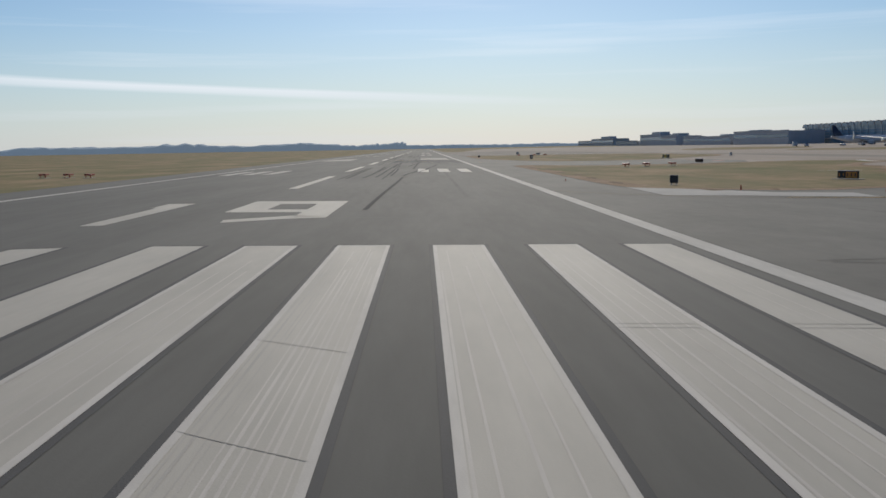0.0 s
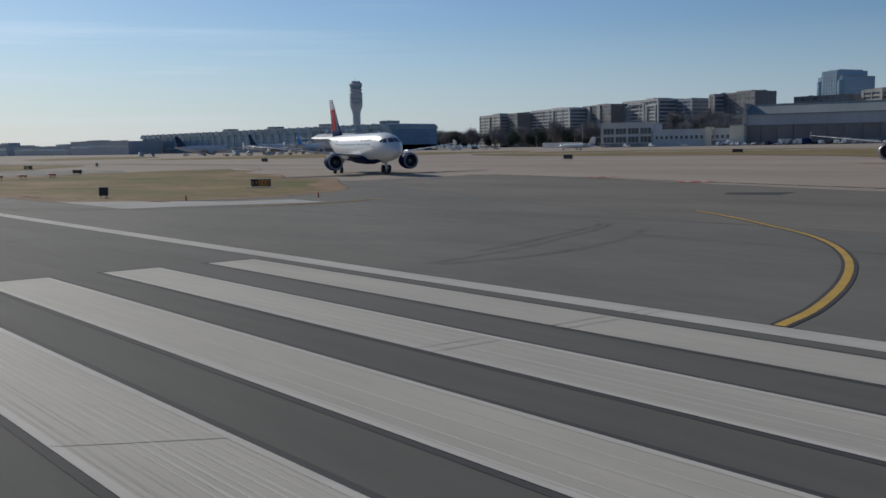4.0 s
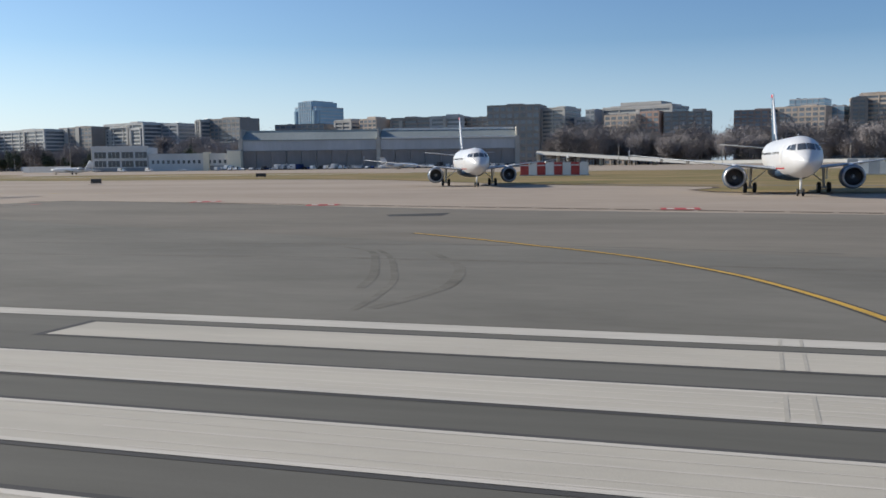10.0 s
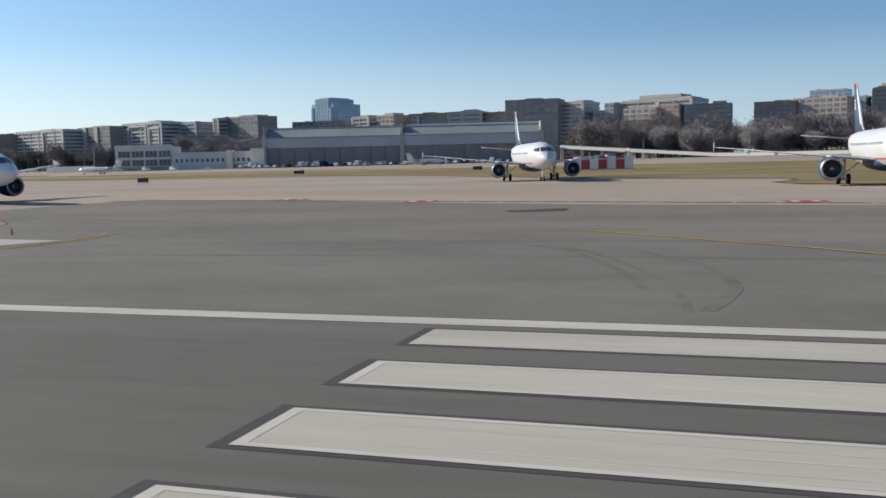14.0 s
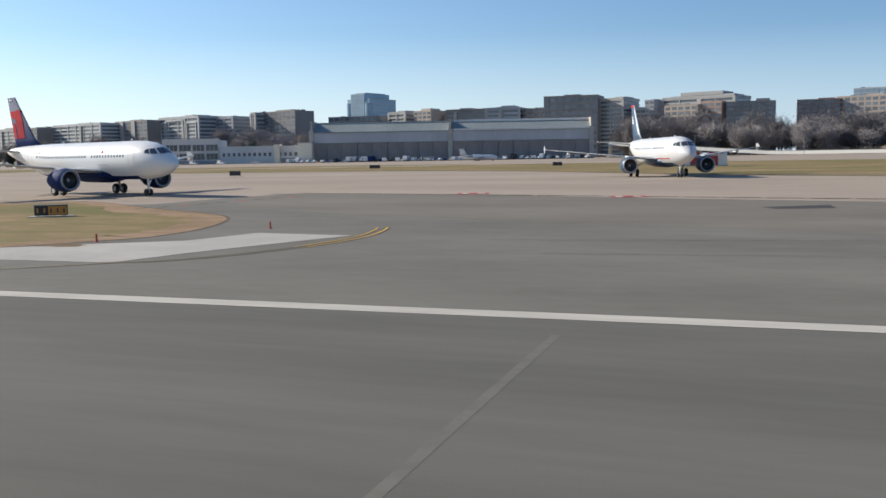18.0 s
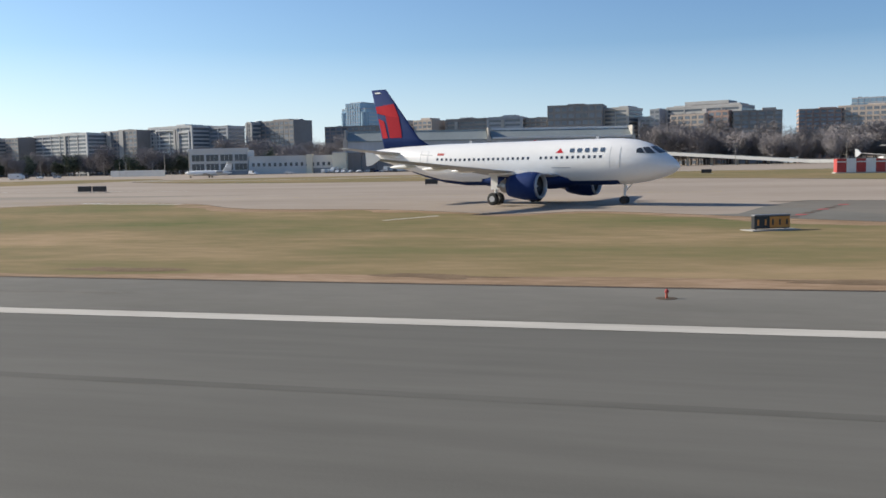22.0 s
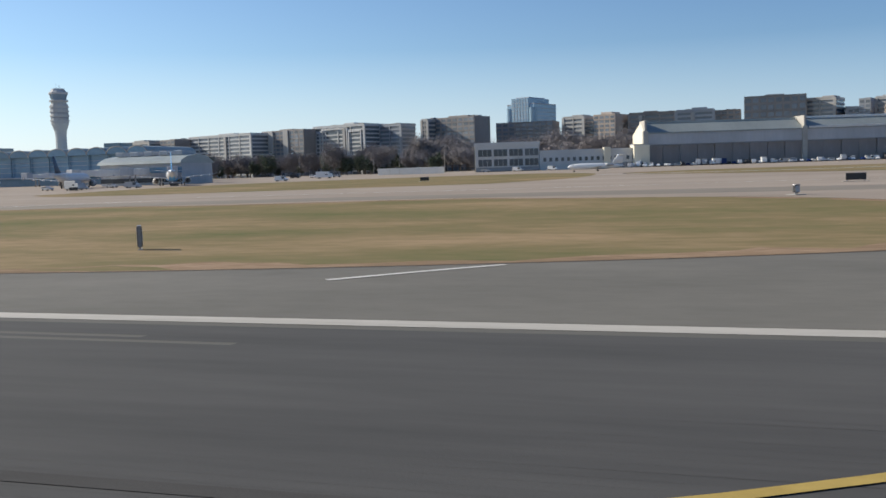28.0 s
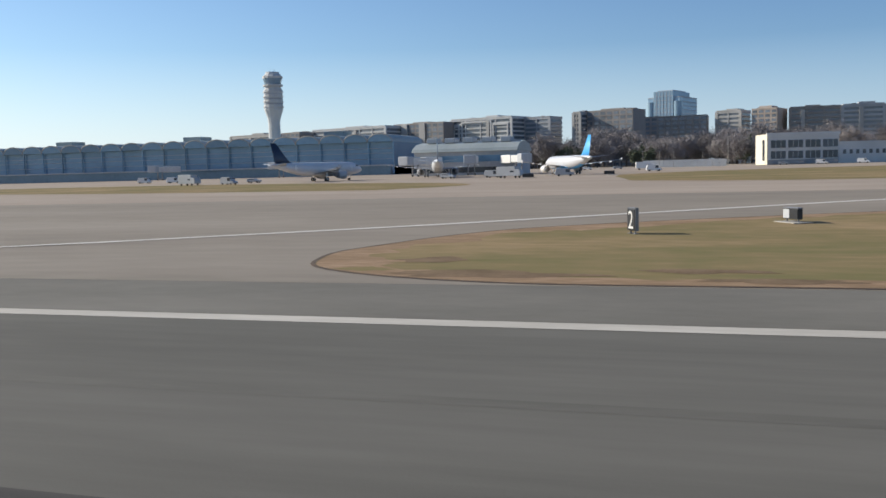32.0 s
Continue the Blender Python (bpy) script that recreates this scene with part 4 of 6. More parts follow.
office("residential_block", -72, -34, -940, 32, 53, "grid", "brick", "red brick residential block", crown=((0.1, 0.5, 2.5),), turn=-2)
office("residential_block", -122.1, -72.8, -936, 32, 55, "grid", "tan", "tan residential block with bays in the sun", floors=11, crown=((0.2, 0.5, 2.5),))
office("glass_tower", -125.0, -91.6, -985, 28, 65, "glass", "dim", "blue glass block behind the residences")
office("glass_tower", -138.4, -121.0, -950, 26, 55.5, "glass", "dim", "narrow blue glass office block")
office("residential_block", -153, -140, -944, 24, 62.5, "band", "brown", "slim dark residential block with floor bands", turn=-2)
office("residential_block", -217.4, -152.6, -944, 34, 67, "band", "tan", "rounded block with tan balcony bands", floors=15)


def hangar():
    """Two long bays in line, with a shared pillar, sliding doors and a cream gable to the south."""
    a, c = Vector((256, -492)), Vector((97, -535))
    turn = math.degrees(math.atan2(c.y - a.y, c.x - a.x)) + 180
    L, D, z0 = (c - a).length, 36, 2.4
    b = thing("hangar", Matrix.Translation((c.x, c.y, z0)) @ pose(0, 0, 0, 0, 0, turn), "long grey aircraft hangar with two bays and sliding doors", "hangar")
    mid = L / 2
    part("wall", boxes((0.5, L - 0.5, -D, -1.2, 0, 17)), "hangar", b)
    for x0, x1 in ((0, mid - 1), (mid + 1, L)):
        part("fascia", boxes((x0, x1, -1.6, 0.3, 11.2, 17.6), bevel=0.1), "hangar", b)
        part("door_rail", boxes((x0, x1, -1.2, 0.6, 10.5, 11.1)), "steel", b)
        leaf = bpy.data.meshes.new("door_leaf")
        n = 9
        w = (x1 - x0) / n
        bm = boxes((0.15, w - 0.15, -0.4, 0.0, 0.1, 10.5), (0.15, w - 0.15, 0.0, 0.12, 3.2, 3.6), (0.15, w - 0.15, 0.0, 0.12, 7.2, 7.6))
        bm.to_mesh(leaf)
        bm.free()
        for k in range(n):
            shared("door_leaf", leaf, "hangar_dark", b, "", Matrix.Translation((x0 + k * w, -0.5 if k % 2 else -0.1, 0)))
        bm = bmesh.new()
        v = [bm.verts.new(q) for q in ((x0, 0.8, 17.5), (x1, 0.8, 17.5), (x1, -11, 22.8), (x0, -11, 22.8), (x0, -D - 0.5, 17.0), (x1, -D - 0.5, 17.0), (x0, 0.8, 16.9), (x1, 0.8, 16.9))]
        for q in ((0, 1, 2, 3), (3, 2, 5, 4), (6, 7, 1, 0)):
            bm.faces.new([v[i] for i in q])
        part("roof", bm, "hangar_roof", b, "sloping grey-green metal roof")
        part("ridge_rail", boxes((x0, x1, -11.4, -10.6, 22.6, 23.5)), "plaster" if x0 == 0 else "slate", b)
    for y, z in ((0.95, 17.3), (-10.7, 22.9)):
        part("roof_trim", boxes((1, mid - 2, y - 0.35, y + 0.35, z, z + 1.05), bevel=0.08), "ivory", b, "white trim along the roof")
    for x in (0, mid, L):
        part("pillar", boxes((x - 1.3, x + 1.3, -3, 1.2, 0, 18.5), bevel=0.15), "pale", b)
        part("fin_wall", boxes((x - 0.5, x + 0.5, -14, 0.8, 17, 24)), "pale", b)
    bm = bmesh.new()
    v = [bm.verts.new((L + 0.02 + e, y, z)) for e in (0, 0.5) for y, z in ((-0.5, 0), (-0.5, 17), (-11, 23.4), (-D, 17.4), (-D, 0))]
    bm.faces.new(v[5:])
    bm.faces.new(v[4::-1])
    for k in range(5):
        bm.faces.new((v[k], v[(k + 1) % 5], v[5 + (k + 1) % 5], v[5 + k]))
    bmesh.ops.recalc_face_normals(bm, faces=bm.faces)
    part("gable", bm, "cream", b, "cream gable wall lit by the sun")
    for k in range(3):
        part("gable_window", boxes((L + 0.4, L + 0.62, -14 - 8 * k, -10 - 8 * k, 6, 9)), "glass", b)


hangar()


def terminal_office():
    """The white two-storey operations building with its long lower wing."""
    b = thing("operations_building", Matrix.Translation((327.5, -479, 2.1)) @ pose(0, 0, 0, 0, 0, 15), "white two-storey operations building with strip windows", "building")
    part("wall", boxes((-16.5, 17, -10, 8, 0, 14.2), bevel=0.1), "plaster", b)
    part("parapet", boxes((-17, 17.5, 7.2, 8.4, 13.6, 15.2)), "plaster", b)
    part("end_wall", boxes((17.0, 17.4, -10, 8.2, 0, 14.6)), "cream", b, "cream end wall in the sun")
    for r in range(2):
        for k in range(4):
            x = -12.6 + 8.2 * k
            win = part("window", boxes((x - 3.5, x + 3.5, 7.8, 8.15, 2.8 + 5.2 * r, 6.4 + 5.2 * r)), "glass", b)
            part("sill", boxes((x - 3.7, x + 3.7, 8.0, 8.45, 2.4 + 5.2 * r, 2.75 + 5.2 * r)), "plaster", win)
            for m in (-1.2, 1.2):
                part("mullion", boxes((x + m - 0.08, x + m + 0.08, 8.0, 8.25, 2.8 + 5.2 * r, 6.4 + 5.2 * r)), "plaster", win)
    part("end_window", boxes((17.3, 17.55, 1.5, 4.5, 2, 12)), "glass", b)
    part("ground_floor_band", boxes((-16.2, 16.8, 8.02, 8.3, 0.2, 2.2)), "hazed_office_glass", b, "dark ground floor openings")
    w = thing("operations_wing", Matrix.Translation((284.5, -489, 2.1)) @ pose(0, 0, 0, 0, 0, 15), "long low white wing with small square windows", "building")
    part("wall", boxes((-27, 27.4, -8, 6, 0, 9.6), bevel=0.1), "plaster", w)
    part("parapet", boxes((-27, 27.4, 5.4, 6.3, 9.4, 10.3)), "plaster", w)
    for k in range(17):
        x = -25 + 3.1 * k
        part("window", boxes((x - 0.75, x + 0.75, 5.8, 6.12, 4.4, 6.4)), "glass", w)
    part("stair_tower", boxes((-9.6, -6.2, 2, 8.2, 0, 11.0), bevel=0.1), "cream", w, "bright cream stair tower")
    part("ground_floor_band", boxes((-26.8, -9.8, 6.02, 6.2, 0.3, 3.0)), "hazed_office_glass", w, "dark ground floor openings")
    s = thing("stair_block", Matrix.Translation((258.5, -490, 2.1)) @ pose(0, 0, 0, 0, 0, 15), "small cream block beside the hangar", "building")
    part("wall", boxes((-4, 4, -8, 5, 0, 11.5), bevel=0.1), "cream", s)
    part("roof", boxes((-4.2, 4.2, -8.2, 5.2, 11.5, 12.0)), "dim", s)
    part("door", boxes((-1, 1, 4.8, 5.12, 0.1, 2.4)), "black", s)


terminal_office()


def control_tower():
    b = thing("control_tower", Matrix.Translation((604, -466, 2.2)), "pale concrete airport control tower with a glazed cab", "control tower")
    b.matrix_world = b.matrix_world @ Matrix.Diagonal((0.84, 0.84, 1, 1))
    part("shaft", lathe([(0, 4.2), (30, 3.9), (33, 4.4), (36.5, 5.9)], 12), "tower", b)
    part("body", lathe([(36.5, 5.9), (37, 6.2), (48.5, 6.2), (49, 5.6), (50.2, 5.2)], 12), "tower", b)
    for z in (38.5, 41.3, 44.1, 46.8):
        part("ring", lathe([(z, 6.25), (z + 0.15, 6.7), (z + 0.9, 6.7), (z + 1.05, 6.25)], 12), "tower", b)
    for z in (40.2, 43.0, 45.7):
        part("window_band", lathe([(z, 6.24), (z + 0.9, 6.24)], 12), "dim", b)
    part("gallery", lathe([(50.2, 5.2), (50.4, 6.6), (51.3, 6.6), (51.4, 6.2)], 12), "tower", b)
    part("cab", lathe([(51.4, 5.2), (54.8, 6.3)], 12), "tower_glass", b, "outward leaning blue glass")
    part("cab_roof", lathe([(54.8, 6.6), (55.9, 6.7), (56.6, 5.6), (57.6, 4.6), (58.3, 4.4), (58.4, 2)], 12), "tower", b)
    bm = bmesh.new()
    for x, y, h in ((1, 0.6, 3.2), (-1.4, -0.4, 2.2), (0.2, -1.5, 2.6)):
        rod(bm, (x, y, 58.3), (x, y, 58.3 + h), 0.09, 0.04)
    part("antenna", bm, "steel", b)


control_tower()


def terminal():
    """The long glass terminal under a row of shallow vaults."""
    x0, x1, y = 523, 984, -440
    n = 34
    w = (x1 - x0) / n
    b = thing("terminal", Matrix.Translation((x0, y, rise(y))), "long blue-grey glass terminal under a row of small vaulted roofs", "airport terminal")
    part("hall", boxes((0, x1 - x0, -46, 0, 0, 16.8)), "blueglass", b, "tall glazed hall")
    part("base", boxes((0, x1 - x0, -45, 6, 0, 4.6)), "blueglass", b)
    part("canopy", boxes((0, x1 - x0, 0, 7, 4.6, 5.2)), "hangar", b)
    bm = bmesh.new()
    k = 9
    arc = [(w / 2 - w / 2 * math.cos(math.pi * i / k), 4.2 * math.sin(math.pi * i / k)) for i in range(k + 1)]
    rows = []
    for yy in (2.2, -47):
        rows.append([bm.verts.new((x, yy, z)) for x, z in arc])
    for i in range(k):
        bm.faces.new((rows[0][i], rows[0][i + 1], rows[1][i + 1], rows[1][i]))
    bm.faces.new(rows[0][::-1])
    bm.faces.new(rows[1])
    bmesh.ops.recalc_face_normals(bm, faces=bm.faces)
    vault = bpy.data.meshes.new("vault")
    bm.to_mesh(vault)
    bm.free()
    lip = bpy.data.meshes.new("vault_edge")
    bm = bmesh.new()
    for (xa, za), (xb, zb) in zip(arc, arc[1:]):
        rod(bm, (xa, 2.3, za), (xb, 2.3, zb), 0.28, n=5)
    bm.to_mesh(lip)
    bm.free()
    face = bpy.data.meshes.new("tympanum")
    bm = bmesh.new()
    bm.faces.new([bm.verts.new((x, 2.24, z)) for x, z in arc])
    bm.normal_update()
    if bm.faces[:][0].normal.y < 0:
        bmesh.ops.reverse_faces(bm, faces=bm.faces[:])
    bmesh.ops.solidify(bm, geom=bm.faces[:], thickness=0.04)
    bm.to_mesh(face)
    bm.free()
    post = bpy.data.meshes.new("column")
    bm = bmesh.new()
    rod(bm, (0, 1.2, 0), (0, 1.2, 16.8), 0.45, n=8)
    bm.to_mesh(post)
    bm.free()
    for i in range(n):
        m = Matrix.Translation((i * w, 0, 16.8))
        v = shared("vault", vault, "slate", b, "", m)
        shared("vault_edge", lip, "pale", v)
        shared("tympanum", face, "blueglass", v)
        shared("column", post, "blueglass", b, "", Matrix.Translation((i * w, 0, 0)))
    for z in (8, 11, 13.4):
        part("transom", boxes((0, x1 - x0, -0.1, 0.25, z, z + 0.25)), "dim", b)
    for i in range(4):
        part("roof_house", boxes((40 + 90 * i, 52 + 90 * i, -40, -28, 16.8, 24.5), bevel=0.2), "slate", b)
    p = thing("pier", Matrix.Translation((457, -348, rise(-348))) @ Matrix.Diagonal((0.5, 1, 1.0, 1)), "gate pier with a curved pale roof and strip windows", "airport pier")
    part("wall", boxes((-42, 40, -14, 10, 0, 9)), "hangar", p)
    part("window_strip", boxes((-42.2, 40.2, 9.8, 10.15, 5, 7.4)), "blueglass", p)
    part("lower_strip", boxes((-42.2, 40.2, 9.8, 10.12, 1, 3)), "glass", p)
    bm = bmesh.new()
    prof = [(11.5, 9), (10.5, 10.2), (6, 12), (-2, 13), (-10, 12), (-15.5, 9)]
    ends = [[bm.verts.new((x, yy, z)) for yy, z in prof] for x in (-43, 41)]
    for i in range(len(prof) - 1):
        bm.faces.new((ends[0][i], ends[1][i], ends[1][i + 1], ends[0][i + 1]))
    for e in ends:
        bm.faces.new(e)
    bmesh.ops.recalc_face_normals(bm, faces=bm.faces)
    part("roof", bm, "slate", p, "curved pale metal roof")
    for k in range(5):
        part("skylight", boxes((-34 + 15 * k, -26 + 15 * k, -4, 3, 12.6, 14.6), bevel=0.3), "hangar", p)
    for xa, xb, y, h, tall in ((909, 1000, -400, 14.2, 0), (1000, 1078, -400, 14.8, 2), (1090, 1190, -400, 10.6, 3), (1190, 1294, -400, 11.4, 0), (1330, 1420, -400, 14.5, 4), (1420, 1560, -400, 17.5, 5), (1580, 1760, -400, 8.5, 0), (2120, 2400, -470, 17, 6), (2400, 2900, -520, 14, 0)):
        t = thing("south_terminal", Matrix.Translation(((xa + xb) / 2, y, rise(y))), "low blue-grey terminal building far along the apron", "airport terminal", "far terminal buildings")
        w = (xb - xa) / 2
        part("wall", boxes((-w, w, -30, 8, 0, h), bevel=0.1), "hangar", t)
        part("window_strip", boxes((-w + 1, w - 1, 7.8, 8.2, h * 0.5, h * 0.75)), "blueglass", t)
        part("parapet", boxes((-w, w, 7.6, 8.4, h, h + 0.8)), "hangar", t)
        if tall:
            part("plant_room", boxes((-w * 0.3, w * 0.5, -20, -4, h, h + tall), bevel=0.1), "hangar", t)


terminal()

# jet bridges, barrier wall, road bridge
for x, y, turn, long in ((441, -338, 35, 18), (452, -336, 10, 16), (466, -336, -16, 20), (566, -422, -6, 24), (640, -424, 8, 26)):
    j = thing("jet_bridge", Matrix.Translation((x, y, rise(y))) @ pose(0, 0, 0, 0, 0, turn), "white telescopic passenger bridge on wheeled legs", "jet bridge", "jet bridges at the gates")
    part("tunnel", boxes((-1.5, 1.5, 0, long * 0.55, 4.2, 7.2), bevel=0.15), "ivory", j)
    part("inner_tunnel", boxes((-1.25, 1.25, long * 0.5, long, 4.4, 7.0), bevel=0.12), "ivory", j)
    part("cab", boxes((-2.1, 2.1, long, long + 4, 4.1, 7.4), bevel=0.3), "hangar", j)
    part("leg", boxes((-1.4, -1.0, long * 0.8, long * 0.8 + 0.5, 0.6, 4.4), (1.0, 1.4, long * 0.8, long * 0.8 + 0.5, 0.6, 4.4), (-1.6, 1.6, long * 0.8 - 0.2, long * 0.8 + 0.7, 0.5, 1.0)), "steel", j)
    for s in (-1.3, 1.3):
        part("wheel", _wheel_bm(s, long * 0.8 + 0.25, 0.5), "rubber", j)
barrier = thing("blast_wall", Matrix.Translation((381, -474, rise(-474))) @ pose(0, 0, 0, 0, 0, -8), "long low pale grey blast wall", "wall")
for k in range(12):
    part("wall_panel", boxes((-20.5 + 3.42 * k, -17.15 + 3.42 * k, -0.2, 0.2, 0, 3.6), bevel=0.05), "plaster", barrier)
bridge = thing("road_bridge", Matrix.Translation((0, -575, rise(-575))), "beige elevated road on piers", "bridge")
deck = curved([(92, 0), (60, -2), (20, -6), (-40, -10), (-120, -12), (-260, -16)], 5)
for k, ((xa, ya), (xb, yb)) in enumerate(zip(deck, deck[1:])):
    z, dz = (max(1.7, 8.9 - 0.075 * (92 - x)) for x in (xa, xb))
    dz -= z
    bm = bmesh.new()
    for y0, y1, z0, z1 in ((-8, 3, z - 1.3, z), (2.5, 3, z, z + 0.9), (-8, -7.5, z, z + 0.9)):
        v = [bm.verts.new(q) for q in ((xa, ya + y0, z0), (xb, yb + y0, z0 + dz), (xb, yb + y1, z0 + dz), (xa, ya + y1, z0), (xa, ya + y0, z1), (xb, yb + y0, z1 + dz), (xb, yb + y1, z1 + dz), (xa, ya + y1, z1))]
        for c in ((3, 2, 1, 0), (4, 5, 6, 7), (0, 1, 5, 4), (1, 2, 6, 5), (2, 3, 7, 6), (3, 0, 4, 7)):
            bm.faces.new([v[i] for i in c])
    bmesh.ops.recalc_face_normals(bm, faces=bm.faces)
    # sloping wedge added along the deck's side so that it catches sunlight
    for y0, z0, y1, z1 in ((3.02, 0.6, 8.5, -1.4),):
        v = [bm.verts.new(q) for q in ((xa, ya + y0, z + z0), (xb, yb + y0, z + dz + z0), (xb, yb + y1, z + dz + z1), (xa, ya + y1, z + z1), (xa, ya + y0, z + z1), (xb, yb + y0, z + dz + z1))]
        for c in ((0, 1, 2, 3), (3, 2, 5, 4), (4, 5, 1, 0), (0, 3, 4), (1, 5, 2)):
            bm.faces.new([v[i] for i in c])
    bmesh.ops.recalc_face_normals(bm, faces=bm.faces)
    part("deck_span", bm, "bridge", bridge)
    if k % 2 == 0 and z > 2.4:
        part("bridge_pier", boxes((xa - 0.7, xa + 0.7, ya - 5, ya + 0.5, 0, z - 1.2), bevel=0.1), "bridge", bridge)


# ---- trees ----
def tree_meshes(seed, tall, wide, kind):
    """A trunk with limbs, and a crown of many thin twigs or leaf clumps."""
    rng = random.Random(seed)
    bm = bmesh.new()
    top = Vector((rng.uniform(-0.6, 0.6), rng.uniform(-0.6, 0.6), tall * 0.62))
    rod(bm, (0, 0, -0.3), top * 0.5, 0.34, 0.22, 7)
    rod(bm, top * 0.5, top, 0.22, 0.09, 6)
    tips = []
    for k in range(13):
        a, h = rng.uniform(0, 6.283), rng.uniform(0.22, 0.6)
        s = Vector((0, 0, tall * h * 0.9))
        r = wide * (0.55 + 0.45 * math.sin(math.pi * min(1, h * 1.3))) * rng.uniform(0.5, 1)
        e = Vector((r * math.cos(a), r * math.sin(a), tall * min(0.97, h + rng.uniform(0.15, 0.42))))
        m = s.lerp(e, 0.5) + Vector((0, 0, -0.06 * tall * rng.random()))
        rod(bm, s, m, 0.13, 0.08, 5)
        rod(bm, m, e, 0.08, 0.03, 4)
        tips += [m, e, m.lerp(e, 0.5)]
    trunk = bpy.data.meshes.new("trunk")
    bm.to_mesh(trunk)
    bm.free()
    v, f = [], []
    for k in range(4200 if kind == "twig" else 1300):
        c = rng.choice(tips) + Vector((rng.gauss(0, wide * 0.25), rng.gauss(0, wide * 0.25), rng.gauss(0, tall * 0.09)))
        if c.z < tall * 0.14:
            continue
        if kind == "twig":
            d = Vector((rng.gauss(0, 0.7), rng.gauss(0, 0.7), rng.uniform(0.2, 1.2))).normalized() * rng.uniform(0.9, 2.6)
            s = d.cross(Vector((rng.random(), rng.random(), rng.random()))).normalized() * rng.uniform(0.06, 0.17)
            i = len(v)
            v += [c - s, c + s, c + d]
            f += [(i, i + 1, i + 2)]
        else:
            i = len(v)
            a, b2 = (Vector((rng.gauss(0, 1), rng.gauss(0, 1), rng.gauss(0, 0.7))).normalized() * rng.uniform(0.35, 0.8) for _ in range(2))
            v += [c - a, c + b2, c + a, c - b2]
            f += [(i, i + 1, i + 2, i + 3)]
    crown = bpy.data.meshes.new("crown")
    crown.from_pydata([tuple(q) for q in v], [], f)
    return trunk, crown


KINDS = [tree_meshes(11, 19, 6.5, "twig"), tree_meshes(12, 23, 7.5, "twig"), tree_meshes(13, 16, 7, "twig"), tree_meshes(14, 12, 4.5, "leaf"), tree_meshes(15, 15, 5.5, "leaf")]
LOOK = ["bare grey-brown winter tree with a fine twiggy crown", "tall bare winter tree with spreading limbs", "broad bare winter tree with low limbs", "dark evergreen tree with dense leaves", "dark green rounded tree beyond the apron"]


def tree(x, y, kind, size, turn, group):
    t = thing("tree", Matrix.Translation((x, y, rise(y))) @ pose(0, 0, 0, 0, 0, turn) @ Matrix.Scale(size, 4), LOOK[kind], "tree", group)
    shared("trunk", KINDS[kind][0], "bark", t)
    shared("crown", KINDS[kind][1], "twig" if kind < 3 else "leaf", t)


def tree_belt(places, label):
    """Many bare trees standing so close that nobody could count them."""
    verts, faces, index, base = [], [], [], 0
    for x, y, kind, size, turn in places:
        m = Matrix.Translation((x, y, rise(y))) @ pose(0, 0, 0, 0, 0, turn) @ Matrix.Scale(size, 4)
        rot = np.array(m.to_3x3())
        for slot, me in enumerate(KINDS[kind]):
            co = np.empty(len(me.vertices) * 3)
            me.vertices.foreach_get("co", co)
            verts.append(co.reshape(-1, 3) @ rot.T + np.array(m.translation))
            faces += [[i + base for i in p.vertices] for p in me.polygons]
            index += [slot] * len(me.polygons)
            base += len(me.vertices)
    me = bpy.data.meshes.new("tree_belt")
    me.from_pydata(np.concatenate(verts).tolist(), [], faces)
    me.materials.append(M["bark"])
    me.materials.append(M["twig"])
    me.polygons.foreach_set("material_index", index)
    tagged(new("tree_belt", me), label, "trees", kind="stuff")


random.seed(58)
belt = [(random.uniform(-330, 98), random.uniform(-700, -640), random.choice((0, 1, 2, 2)), random.uniform(0.95, 1.3), random.uniform(0, 360)) for k in range(120)]
random.seed(21)
for k in range(190):
    x = random.uniform(-330, 98)
    y = random.uniform(-790, -625)
    row = (x, y, random.choice((0, 0, 1, 1, 2)), random.uniform(0.9, 1.3) * (1.25 if y < -700 else 1.0), random.uniform(0, 360))
    if y < -700:
        belt.append(row)
    else:
        tree(*row, "bare trees along the highway")
tree_belt(belt, "dense belt of bare grey-brown winter trees")
random.seed(77)
tree_belt([(random.uniform(265, 470), random.uniform(-800, -690), random.choice((0, 1, 1, 2)), random.uniform(1.05, 1.45), random.uniform(0, 360)) for k in range(62)] + [(random.uniform(470, 860), random.uniform(-800, -700), random.choice((0, 1, 2, 2)), random.uniform(0.75, 1.1), random.uniform(0, 360)) for k in range(85)], "belt of bare winter trees before the office blocks")
for k in range(64):
    tree(random.uniform(270, 470), random.uniform(-760, -560), random.choice((0, 1, 2, 2, 3)), random.uniform(0.8, 1.25), random.uniform(0, 360), "trees behind the operations building")
for k in range(80):
    tree(random.uniform(470, 800), random.uniform(-790, -640), random.choice((0, 0, 2, 2, 3, 4)), random.uniform(0.8, 1.2), random.uniform(0, 360), "trees before the office blocks")


